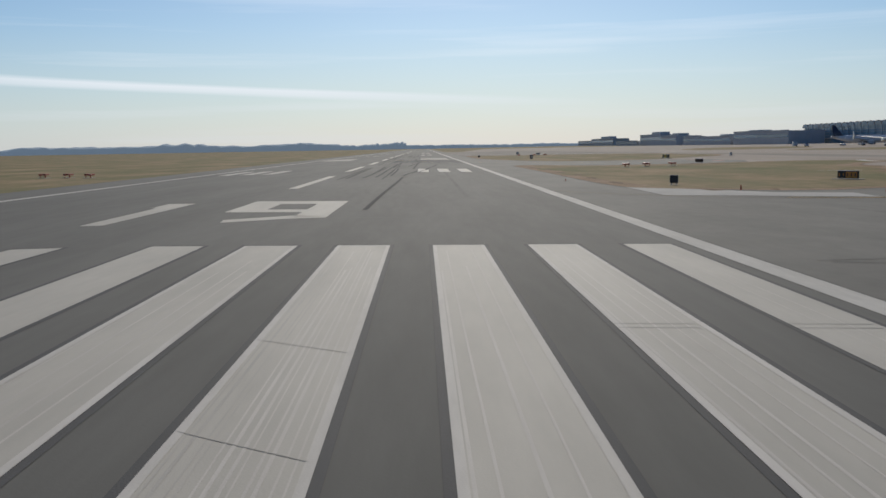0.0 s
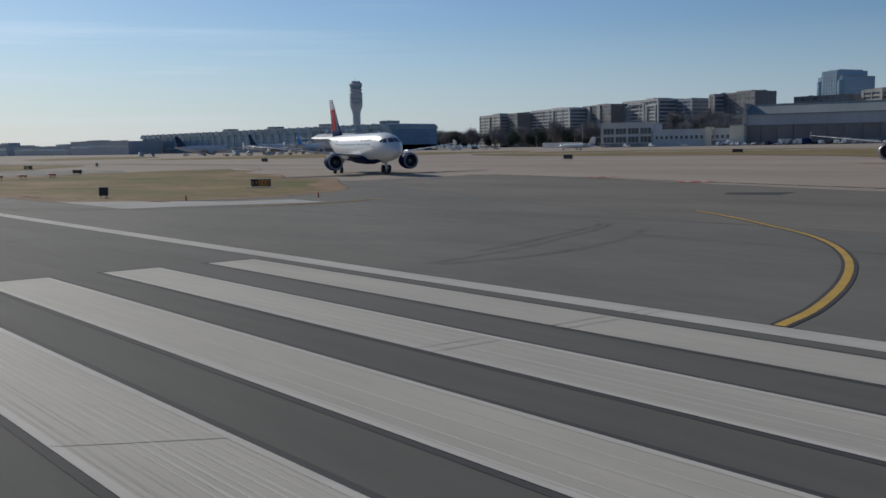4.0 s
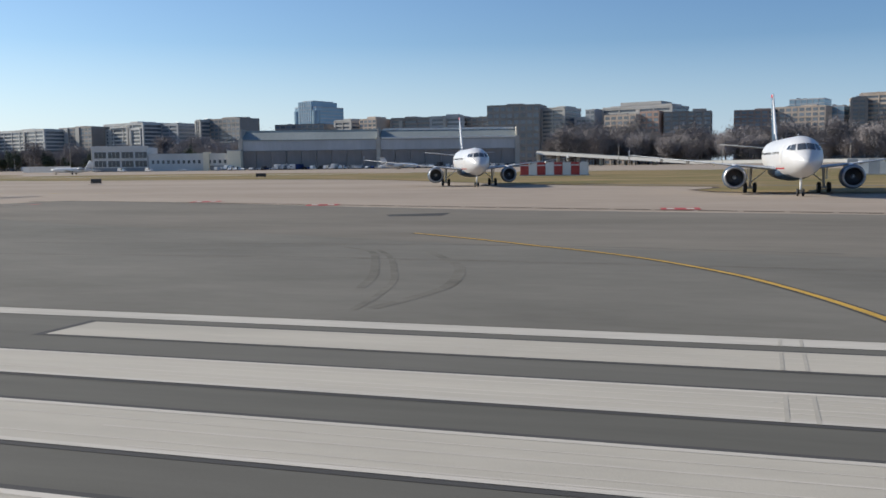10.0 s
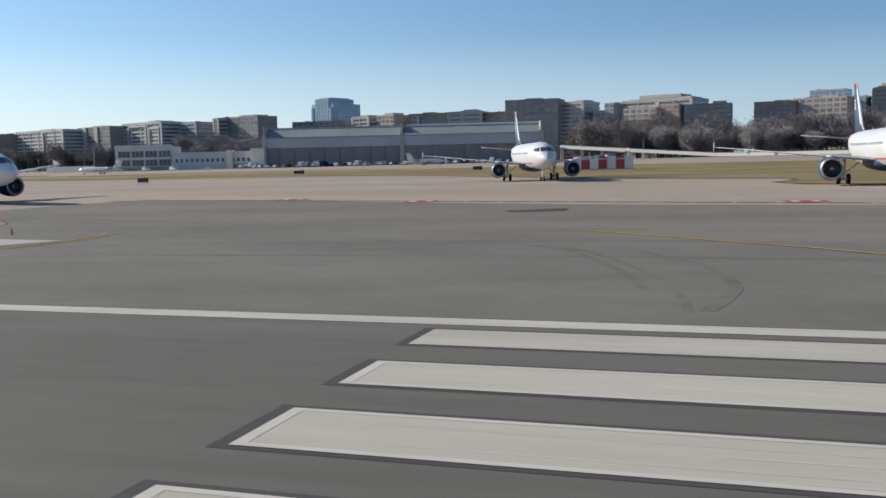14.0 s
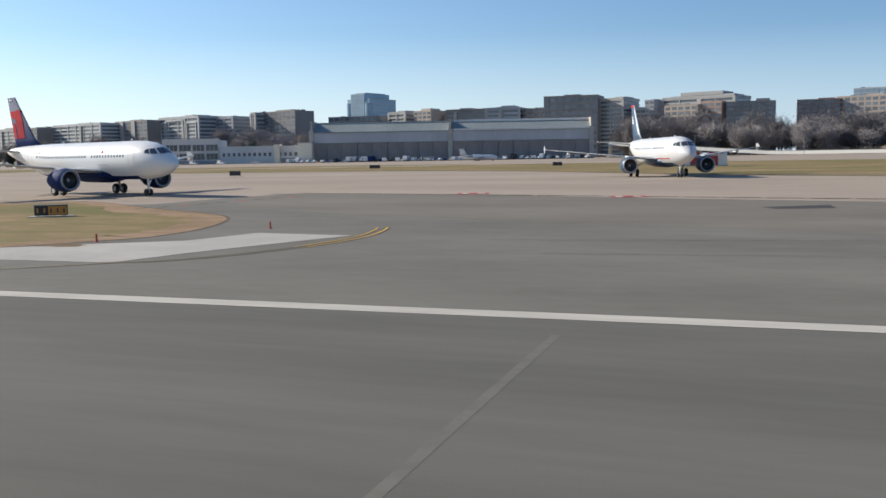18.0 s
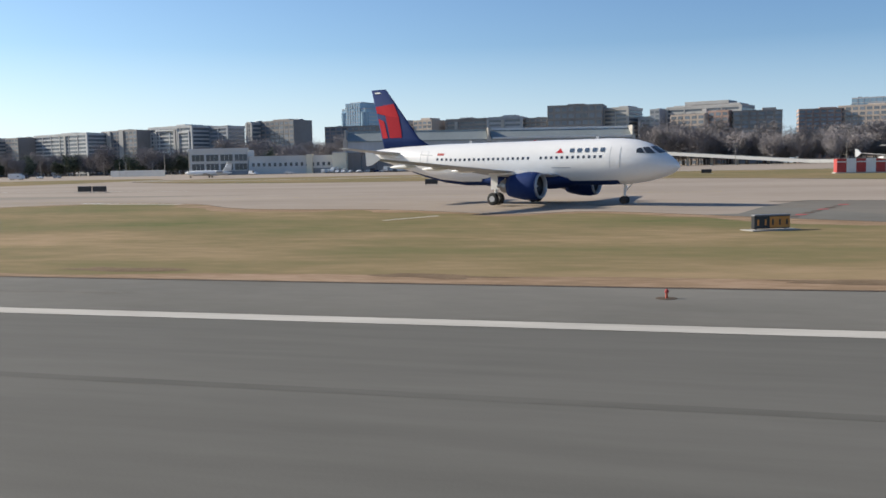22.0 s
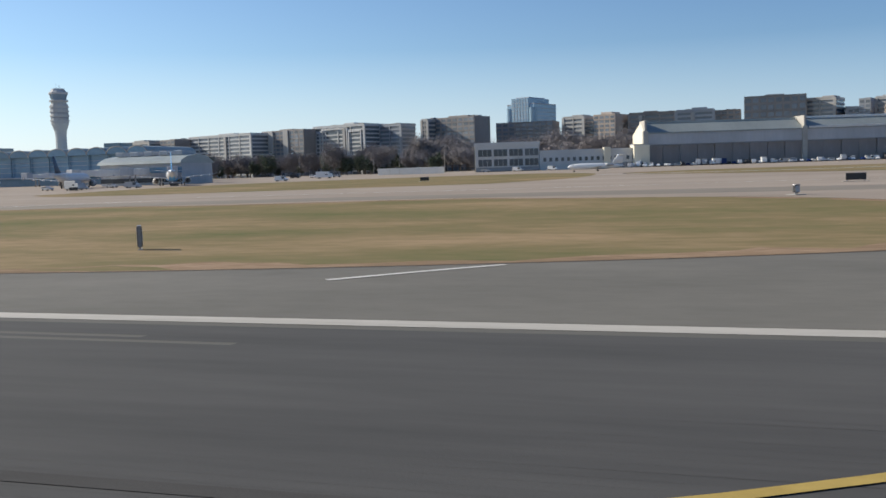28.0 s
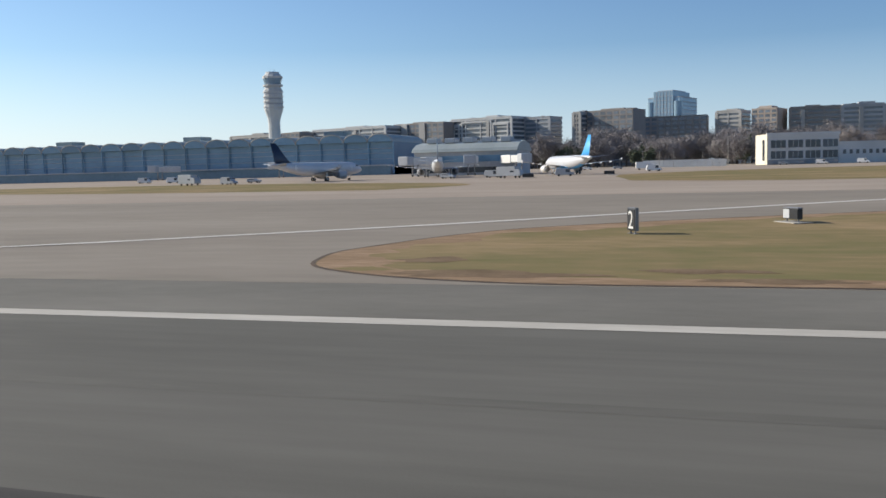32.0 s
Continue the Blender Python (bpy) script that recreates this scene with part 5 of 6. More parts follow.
def woods(name, path, tall, seed, label):
    """A far wooded rise: an uneven wall of crowns, with depth."""
    rng = random.Random(seed)
    bm = bmesh.new()
    pts = curved(path, 40)
    rows = []
    for i, (x, y) in enumerate(pts):
        h = tall * (0.55 + 0.5 * noise.noise(Vector((i * 0.045, seed, 0))) + 0.16 * noise.noise(Vector((i * 0.5, seed, 2))))
        d = Vector((x, y, 0)).normalized()
        rows.append([bm.verts.new(Vector((x, y, 0)) + d * a + Vector((0, 0, -1 + max(4, h) * b))) for a, b in ((0, 0), (4 + rng.random() * 8, 0.75 + 0.2 * rng.random()), (26, 1), (120, 1.05))])
    for a, b in zip(rows, rows[1:]):
        for k in range(3):
            bm.faces.new((a[k], b[k], b[k + 1], a[k + 1]))
    tagged(part(name, bm, "woods"), label, "woods", kind="stuff")


woods("far_woods", [(1700, 1900), (2400, 1150), (3000, 700), (3600, 260), (3900, 60)], 40, 3.3, "wooded rise on the horizon, tinted blue-grey for haze")
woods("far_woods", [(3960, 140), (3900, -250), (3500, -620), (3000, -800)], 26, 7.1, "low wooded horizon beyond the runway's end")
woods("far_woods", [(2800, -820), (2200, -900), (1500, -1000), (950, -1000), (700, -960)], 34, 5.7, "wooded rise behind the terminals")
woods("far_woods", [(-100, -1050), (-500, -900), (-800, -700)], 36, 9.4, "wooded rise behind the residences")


# ---- airliners ----
# stations along the body: metres behind the nose, half width, half height, height of the middle
BODY = [(0.0, 0.03, 0.03, 3.28), (0.25, 0.42, 0.40, 3.30), (0.8, 0.85, 0.80, 3.38), (1.6, 1.25, 1.2, 3.5), (2.6, 1.58, 1.62, 3.66), (3.8, 1.82, 1.90, 3.76), (5.2, 1.95, 2.03, 3.80), (6.5, 1.975, 2.07, 3.80), (21.5, 1.975, 2.07, 3.80), (24.0, 1.90, 1.93, 3.94), (26.5, 1.66, 1.60, 4.22), (29.0, 1.28, 1.20, 4.56), (31.0, 0.92, 0.84, 4.82), (32.8, 0.52, 0.50, 5.0), (33.8, 0.22, 0.22, 5.06)]
LONG = 33.84


def skin(s, angle, off=0.0):
    """A place on the body: metres behind the nose, and the angle from the starboard side (-y) up."""
    for a, b in zip(BODY, BODY[1:]):
        if s <= b[0]:
            break
    t = min(1, max(0, (s - a[0]) / (b[0] - a[0])))
    w, h, z = (a[i] + (b[i] - a[i]) * t for i in (1, 2, 3))
    return Vector((-s, -(w + off) * math.cos(angle), z + (h + off) * math.sin(angle)))


def panel(s0, s1, a0, a1, off=0.02, n=2, m=2, slope=0.0):
    """A patch laid on the skin, between two stations and two angles (degrees)."""
    bm = bmesh.new()
    g = [[bm.verts.new(skin(s0 + (s1 - s0) * i / n + slope * j / m, radians(a0 + (a1 - a0) * j / m), off)) for j in range(m + 1)] for i in range(n + 1)]
    for i in range(n):
        for j in range(m):
            bm.faces.new((g[i][j], g[i + 1][j], g[i + 1][j + 1], g[i][j + 1]))
    bmesh.ops.recalc_face_normals(bm, faces=bm.faces)
    return bm


def foil(sections, n=9, upright=False):
    """A wing or fin from sections of (out, leading x, chord, height, thickness)."""
    bm = bmesh.new()
    loops = []
    for out, lead, chord, up, thick in sections:
        loop = []
        for k in range(2 * n):
            u = k / n if k <= n else 2 - k / n
            c = 0.5 - 0.5 * math.cos(math.pi * u)
            y = thick * chord * (1.48 * math.sqrt(c) - 0.63 * c - 1.76 * c * c + 1.42 * c ** 3 - 0.51 * c ** 4) * (1 if k <= n else -0.7)
            loop.append(bm.verts.new((lead - c * chord, y, up) if upright else (lead - c * chord, out, up + y)))
        loops.append(loop)
    for p, q in zip(loops, loops[1:]):
        for k in range(2 * n):
            bm.faces.new((p[k], p[(k + 1) % (2 * n)], q[(k + 1) % (2 * n)], q[k]))
    bm.faces.new(loops[0])
    bm.faces.new(loops[-1])
    bmesh.ops.recalc_face_normals(bm, faces=bm.faces)
    return bm


FIN = ((0, -25.8, 6.1, 5.6, 0.10), (0, -27.4, 4.75, 6.6, 0.10), (0, -31.5, 1.9, 11.76, 0.09))


def fin_patch(rows, side, off=0.03):
    """A painted patch on the fin: quads of (share of the chord, share of the height)."""
    bm = bmesh.new()
    for a, b, c, d in rows:
        g = []
        for i in range(7):
            for j in range(4):
                top = (a[0] + (b[0] - a[0]) * i / 6, a[1] + (b[1] - a[1]) * i / 6)
                low = (d[0] + (c[0] - d[0]) * i / 6, d[1] + (c[1] - d[1]) * i / 6)
                u, w = top[0] + (low[0] - top[0]) * j / 3, top[1] + (low[1] - top[1]) * j / 3
                lead, chord, z = -27.4 - 4.1 * w, 4.75 - 2.85 * w, 6.6 + 5.16 * w
                half = 0.1 * chord * (1.48 * math.sqrt(u) - 0.63 * u - 1.76 * u * u + 1.42 * u ** 3 - 0.51 * u ** 4)
                g.append(bm.verts.new((lead - u * chord, side * (half * (1 if side > 0 else 0.7) + off), z)))
        for i in range(6):
            for j in range(3):
                bm.faces.new((g[4 * i + j], g[4 * i + j + 1], g[4 * i + j + 5], g[4 * i + j + 4]))
    bmesh.ops.recalc_face_normals(bm, faces=bm.faces)
    return bm


def at_height(s, z, side, off=0.02):
    """The place on the skin at a station and a height."""
    for a, b in zip(BODY, BODY[1:]):
        if s <= b[0]:
            break
    t = min(1, max(0, (s - a[0]) / (b[0] - a[0])))
    w, h, c = (a[i] + (b[i] - a[i]) * t for i in (1, 2, 3))
    v = max(-1.0, min(1.0, (z - c) / h))
    q = math.sqrt(max(0, 1 - v * v))
    return Vector((-s + off, side * (w + off) * q, c + (h + off) * v))


def at_front(y, z, side):
    """The place on the nose at a distance from its middle and a height."""
    lo, hi = 0.3, 4.5
    for _ in range(24):
        s = (lo + hi) / 2
        if abs(at_height(s, z, 1, 0).y) >= y and at_height(s, z, 1, 0).z >= z - 1e-4:
            hi = s
        else:
            lo = s
    return at_height(hi, z, side) + Vector((0.015, 0, 0.01))


def windscreen(place, corners, side):
    """A pane between four corners, bowed with the skin."""
    bm = bmesh.new()
    a, b, c, d = corners
    g = []
    for i in range(4):
        for j in range(4):
            p = [a[k] + (b[k] - a[k]) * i / 3 for k in (0, 1)]
            q = [d[k] + (c[k] - d[k]) * i / 3 for k in (0, 1)]
            g.append(bm.verts.new(place(p[0] + (q[0] - p[0]) * j / 3, p[1] + (q[1] - p[1]) * j / 3, side)))
    for i in range(3):
        for j in range(3):
            bm.faces.new((g[4 * i + j], g[4 * i + j + 1], g[4 * i + j + 5], g[4 * i + j + 4]))
    bmesh.ops.recalc_face_normals(bm, faces=bm.faces)
    return bm


def airliner(m, label, nacelle, fin, belly, group, detail=True, titles=None, skin_paint="white"):
    """A twin-engined narrow-body, nose at the origin, flying along +x."""
    a = thing("airliner", m, label, "airliner", group)
    n = 40
    stops = [b[0] for b in BODY]
    stops = sorted(set(stops + [9, 12, 15, 18, 0.5, 1.2, 2.1, 3.2, 4.5, 25.2, 27.8, 30, 32]))
    for name, material, low, high in (("fuselage", skin_paint, 0, n), ("belly", belly, None, None)):
        bm = bmesh.new()
        rings = [[bm.verts.new(skin(s, 2 * math.pi * k / n)) for k in range(n)] for s in stops]
        for i, (p, q) in enumerate(zip(rings, rings[1:])):
            for k in range(n):
                under = 180 + 50 <= 360 * (k + 0.5) / n <= 360 - 50 and 5 < stops[i] < 27 and belly != "white"
                if under == (name == "belly"):
                    bm.faces.new((p[k], p[(k + 1) % n], q[(k + 1) % n], q[k]))
        if name == "fuselage":
            bm.faces.new(rings[0])
            bm.faces.new(rings[-1])
        bmesh.ops.recalc_face_normals(bm, faces=bm.faces)
        bmesh.ops.delete(bm, geom=[v for v in bm.verts if not v.link_faces], context="VERTS")
        if bm.faces:
            part(name, bm, material, a, smooth=True)
        else:
            bm.free()
    part("wing_fairing", lathe([(-20.5, 0.3), (-19, 1.25), (-16, 1.75), (-12, 1.8), (-10, 1.3), (-8.8, 0.4)], 18, "x"), belly if belly != "white" else "grey", a, smooth=True).matrix_basis = Matrix.Translation((0, 0, 2.35)) @ Matrix.Diagonal((1, 1.15, 0.55, 1))
    # flight deck glass
    for side in (-1, 1):
        part("windscreen", windscreen(at_front, ((0.05, 4.50), (0.80, 4.40), (0.72, 4.98), (0.05, 5.08)), side), "glass", a)
        part("side_window", windscreen(at_height, ((1.80, 4.40), (2.48, 4.42), (2.95, 4.95), (2.48, 4.98)), side), "glass", a)
        part("side_window", windscreen(at_height, ((2.58, 4.43), (3.35, 4.50), (3.38, 4.84), (3.05, 4.94)), side), "glass", a)
    for side in (0, 1):
        if side and not detail:
            continue
        pane = None
        for k in range(33):
            s = 6.4 + 0.535 * k + (0.25 if k > 12 else 0)
            if 12 == k:
                continue
            if detail:
                part("cabin_window", panel(s, s + 0.24, (180 - 9) if side else 9, (180 - 16) if side else 16, 0.012, 1, 1), "glass", a)
        for s in (4.75, 25.2):
            part("door", panel(s, s + 0.85, (180 + 16) if side else -16, (180 - 38) if side else 38, 0.010, 1, 8), "white", a)
            for e in (s - 0.05, s + 0.85):
                part("door_seam", panel(e, e + 0.05, (180 + 16) if side else -16, (180 - 38) if side else 38, 0.014, 1, 8), "grey", a)
        if titles:
            mark, ink = titles
            bm = bmesh.new()
            bm.faces.new([bm.verts.new(skin(q, radians(180 - w) if side else radians(w), 0.016)) for q, w in ((10.15, 24), (10.95, 24), (10.55, 38))])
            part("title_mark", bm, mark, a)
            for k in range(5):
                s = 6.2 + 0.74 * k
                part("title_bar", panel(s, s + 0.40, (180 - 24.5) if side else 24.5, (180 - 36) if side else 36, 0.035, 2, 3), ink, a)
            part("flag", panel(23.2, 24.0, (180 - 24) if side else 24, (180 - 31) if side else 31, 0.016, 1, 2), "redpaint", a)
            part("cargo_door_seam", panel(9.4, 11.3, (180 + 14) if side else -14, (180 + 12) if side else -12, 0.014, 2, 1), "grey", a)
            part("registration_bar", panel(24.6, 26.2, (180 - 22) if side else 22, (180 - 25) if side else 25, 0.016, 2, 1), "grey", a)
    if fin == "teal":
        for side in (0, 1):
            part("cheat_line", panel(4.5, 15, (180 + 34) if side else -34, (180 + 30) if side else -30, 0.014, 10, 1), "red", a)
    # wings, with tip fences and flap track fairings
    for s in (-1, 1):
        wing = part("wing", foil([(s * 1.0, -10.2, 7.6, 2.55, 0.075), (s * 1.9, -10.8, 6.9, 2.65, 0.075), (s * 6.4, -13.35, 3.95, 3.1, 0.065), (s * 16.9, -19.1, 1.55, 4.3, 0.06)]), "wing_grey", a, "grey wing with a pale leading edge", smooth=True)
        part("leading_edge", foil([(s * 2.4, -10.98, 0.5, 2.71, 0.22), (s * 6.4, -13.28, 0.4, 3.12, 0.22), (s * 16.6, -18.88, 0.2, 4.28, 0.22)]), "silver", wing, "pale silver leading edge", smooth=True)
        bm = bmesh.new()
        v = [bm.verts.new((x, s * 17.0 + e, z)) for e in (-0.04, 0.04) for x, z in ((-19.1, 4.3), (-19.9, 4.8), (-20.7, 4.9), (-20.65, 4.3), (-20.6, 3.75), (-20.1, 3.8))]
        bm.faces.new(v[:6][::-1])
        bm.faces.new(v[6:])
        for k in range(6):
            bm.faces.new((v[k], v[(k + 1) % 6], v[6 + (k + 1) % 6], v[6 + k]))
        bmesh.ops.recalc_face_normals(bm, faces=bm.faces)
        part("tip_fence", bm, "grey", wing)
        for y, x in ((7.6, -17.0), (10.4, -18.2), (13.3, -19.5)):
            part("flap_fairing", lathe([(-1.5, 0.03), (-0.9, 0.16), (0.2, 0.2), (0.9, 0.12), (1.3, 0.03)], 10, "x"), "white", wing, smooth=True).matrix_basis = Matrix.Translation((x, s * y, 2.64 + y * 0.075))
        part("tailplane", foil([(s * 0.6, -28.6, 3.5, 5.0, 0.07), (s * 6.2, -31.5, 1.45, 5.6, 0.06)]), "grey", a, smooth=True)
        eng = part("nacelle", lathe([(0, 1.02), (0.12, 1.14), (0.7, 1.24), (1.6, 1.22), (2.6, 1.05), (3.1, 0.92), (3.05, 0.86)], 28, "x", False), nacelle, a, smooth=True)
        eng.matrix_basis = Matrix.Translation((-10.3, s * 5.75, 1.78)) @ Matrix.Diagonal((-1, 1, 1, 1))
        part("inlet_lip", lathe([(0.14, 1.15), (0.0, 1.05), (-0.04, 0.99), (0.05, 0.92), (0.3, 0.88)], 28, "x", False), "lip", eng, smooth=True)
        part("inlet", lathe([(0.28, 0.885), (0.7, 0.87), (0.75, 0.05)], 28, "x", False), "black", eng, smooth=True)
        part("spinner", lathe([(0.35, 0.02), (0.5, 0.14), (0.72, 0.24)], 14, "x"), "grey", eng, smooth=True)
        part("exhaust", lathe([(2.7, 0.82), (3.4, 0.66), (3.9, 0.55), (3.9, 0.4), (4.5, 0.08)], 20, "x"), "steel", eng, smooth=True)
        bm = bmesh.new()
        v = [bm.verts.new(q) for q in ((-11.2, s * 5.75 - 0.16, 2.85), (-15.6, s * 5.75 - 0.16, 2.7), (-15.6, s * 5.75 - 0.16, 3.05), (-12.6, s * 5.75 - 0.16, 3.2), (-11.2, s * 5.75 + 0.16, 2.85), (-15.6, s * 5.75 + 0.16, 2.7), (-15.6, s * 5.75 + 0.16, 3.05), (-12.6, s * 5.75 + 0.16, 3.2))]
        for c in ((0, 1, 2, 3), (7, 6, 5, 4), (0, 4, 5, 1), (1, 5, 6, 2), (2, 6, 7, 3), (3, 7, 4, 0)):
            bm.faces.new([v[i] for i in c])
        bmesh.ops.recalc_face_normals(bm, faces=bm.faces)
        part("pylon", bm, "white", a)
        bm = bmesh.new()
        rod(bm, (-16.1, s * 3.8, 0.55), (-16.1, s * 3.7, 2.7), 0.13, 0.16, 8)
        rod(bm, (-16.1, s * 3.8, 1.1), (-16.0, s * 2.2, 2.4), 0.07, n=6)
        rod(bm, (-16.1, s * 3.3, 0.57), (-16.1, s * 4.3, 0.57), 0.11, n=8)
        gear = part("main_gear", bm, "ivory", a)
        part("gear_door", boxes((-16.45, -15.75, s * 4.05 - 0.03, s * 4.05 + 0.03, 1.45, 2.7)), "white", gear)
        for y in (3.3, 4.3):
            w = part("tyre", lathe([(-0.2, 0.42), (-0.17, 0.54), (-0.1, 0.58), (0.1, 0.58), (0.17, 0.54), (0.2, 0.42)], 20, "y"), "rubber", gear, smooth=True)
            w.matrix_basis = Matrix.Translation((-16.1, s * y, 0.58))
            r = part("wheel_hub", lathe([(-0.205, 0.28), (0.205, 0.28)], 14, "y"), "grey", gear)
            r.matrix_basis = Matrix.Translation((-16.1, s * y, 0.58))
    bm = bmesh.new()
    rod(bm, (-5.07, 0, 0.4), (-5.0, 0, 2.1), 0.1, 0.12, 8)
    rod(bm, (-5.07, -0.3, 0.38), (-5.07, 0.3, 0.38), 0.07, n=8)
    rod(bm, (-5.05, 0, 1.0), (-4.2, 0, 2.0), 0.05, n=6)
    gear = part("nose_gear", bm, "ivory", a)
    for y in (-0.25, 0.25):
        part("tyre", lathe([(-0.11, 0.28), (-0.08, 0.36), (0.08, 0.36), (0.11, 0.28)], 18, "y"), "rubber", gear, smooth=True).matrix_basis = Matrix.Translation((-5.07, y, 0.38))
    part("taxi_light", lathe([(0, 0.1), (0.08, 0.13), (0.1, 0.02)], 12, "x"), "chrome", gear).matrix_basis = Matrix.Translation((-4.9, 0, 1.5))
    # fin and its colours
    fin_ob = part("fin", foil(FIN, upright=True), fin, a, smooth=True)
    if fin == "teal":
        part("leading_edge", foil([(0, lead + 0.03, 0.42, z, thick) for _, lead, _, z, thick in ((0, -25.8, 0, 5.6, 0.7), (0, -27.4, 0, 6.6, 0.7), (0, -31.5, 0, 11.74, 0.5))], upright=True), "silver", fin_ob, "bare silver leading edge", smooth=True)
    for side in (-1, 1):
        if fin == "navy":
            part("fin_flash", fin_patch([((0.08, 0.70), (0.97, 0.66), (0.97, 0.53), (0.20, 0.40))], side), "red", fin_ob, "bright red upper band")
            part("fin_flash", fin_patch([((0.78, 0.36), (0.97, 0.42), (0.97, 0.02), (0.82, 0.02))], side), "red", fin_ob, "red rear panel")
            part("fin_flash", fin_patch([((0.20, 0.42), (0.66, 0.47), (0.76, 0.02), (0.42, 0.02))], side, 0.034), "darkred", fin_ob, "dark red central panel")
            part("tip_mark", fin_patch([((0.45, 0.95), (0.8, 0.95), (0.8, 0.92), (0.45, 0.92))], side), "white", fin_ob)
        elif fin == "teal":
            part("fin_tip", fin_patch([((0.05, 0.99), (0.96, 0.99), (0.96, 0.92), (0.05, 0.92))], side), "red", fin_ob)
            part("fin_line", fin_patch([((0.03, 0.84), (0.14, 0.84), (0.12, 0.02), (0.03, 0.02))], side), "white", fin_ob)
            for k in range(3):
                part("fin_bar", fin_patch([((0.55, 0.38 + 0.09 * k), (0.9, 0.38 + 0.09 * k), (0.9, 0.44 + 0.09 * k), (0.55, 0.44 + 0.09 * k))], side), "white", fin_ob)
    for s in (7.5, 21):
        part("antenna", boxes((-s - 0.28, -s, -0.02, 0.02, 5.8, 6.1)), "grey", a)
    part("beacon", lathe([(0, 0.1), (0.12, 0.06)], 10), "red", a).matrix_basis = Matrix.Translation((-14, 0, 5.86))
    return a


def stand(nose_x, nose_y, heading):
    return Matrix.Translation((nose_x, nose_y, rise(nose_y - 8) + 0.02)) @ pose(0, 0, 0, 0, 0, heading)


TAXI = "airliners waiting on the taxiway"
airliner(stand(64.2, -79.3, 161.3) @ Matrix.Scale(0.965, 4), "white airliner with a red and navy fin and navy engines", "navy", "navy", "navy", TAXI, titles=("red", "teal"))
second = airliner(stand(17.6, -130.2, 110.7), "white airliner with a slate blue fin tipped red", "teal", "teal", "teal", TAXI, skin_paint="silver")
copy_thing(second, stand(-23.0, -92.0, 92.5))
GATE = "airliners parked at the terminal gates"
airliner(stand(418, -304, 304), "white airliner with a bright blue tail at its gate", "ivory", "sky_blue", "sky_blue", GATE, detail=False, skin_paint="silver")
parked = airliner(stand(457, -305, 288), "grey and white airliner parked at the pier", "grey", "deep_navy", "grey", GATE, detail=False, skin_paint="silver")
copy_thing(parked, stand(474, -277, 238))


# ---- field signs and small equipment ----
def legs(parent, places, h, material="steel"):
    for x, y in places:
        part("leg", boxes((x - 0.04, x + 0.04, y - 0.04, y + 0.04, 0, h), (x - 0.14, x + 0.14, y - 0.14, y + 0.14, 0, 0.03)), material, parent)


def field_sign(x, y, turn, panels, tall, label, group="taxiway guidance signs", up=0.22, bars=True):
    """A lit guidance sign on short legs: panels of (width, colour, colour of its bars)."""
    full = sum(p[0] for p in panels)
    s = thing("taxiway_sign", Matrix.Translation((x, y, rise(y) + 0.03)) @ pose(0, 0, 0, 0, 0, turn), label, "airport sign", group)
    legs(s, ((-full / 2 + 0.2, 0), (full / 2 - 0.2, 0)), up)
    part("slab", boxes((-full / 2 - 0.4, full / 2 + 0.4, -0.6, 0.6, 0.0, 0.05), bevel=0.01), "pale", s)
    part("housing", boxes((-full / 2, full / 2, -0.16, 0.16, up, up + tall), bevel=0.03), "black", s)
    part("cap", boxes((-full / 2 - 0.02, full / 2 + 0.02, -0.19, 0.19, up + tall, up + tall + 0.07), bevel=0.02), "steel", s)
    at = -full / 2
    for w, colour, ink in panels:
        for side in (-1, 1):
            y0, y1 = (0.155, 0.175) if side > 0 else (-0.175, -0.155)
            f = part("face", boxes((at + 0.03, at + w - 0.03, y0, y1, up + 0.05, up + tall - 0.05)), colour, s)
            for k in range(max(1, round(w / 0.45)) if bars and ink else 0):
                c = at + w * (k + 0.5) / max(1, round(w / 0.45))
                part("letter_bar", boxes((c - 0.055, c + 0.055, y0 + side * 0.006, y1 + side * 0.004, up + tall * 0.27, up + tall * 0.73)), ink, f)
        at += w
    return s


field_sign(58.9, -55.8, 30, ((1.35, "sign_orange", "black"), (0.95, "black", "sign_orange")), 0.72, "black and orange guidance sign on a concrete slab", up=0.1)
field_sign(140.8, -65.2, 12, ((1.25, "rim", None), (1.25, "rim", None)), 0.6, "silver-backed guidance sign with a bright metal cap")
field_sign(195.0, -73.2, 14, ((1.1, "black", "sign_yellow"), (1.0, "sign_yellow", "black"), (0.9, "black", "sign_yellow")), 0.8, "black and yellow guidance sign")
field_sign(208.1, -94.2, 40, ((0.6, "hangar", None),), 0.7, "small grey sign box seen from its back")
field_sign(356.5, -61.2, -66, ((1.0, "black", None), (0.8, "hangar", None)), 0.65, "dark guidance sign seen from its back")
for x, y, w in ((293, -236, 2.4), (197.6, -137.6, 2.6), (168.6, -142, 2.6), (164.8, -141, 2.6), (411, -240, 3), (111, -167, 2.4), (109, -237, 3), (60, -250, 2.6), (393, -268, 3)):
    field_sign(x, y, 4, ((w / 2, "black", None), (w / 2, "black", None)), 0.9, "dark guidance sign in the far grass", bars=False)


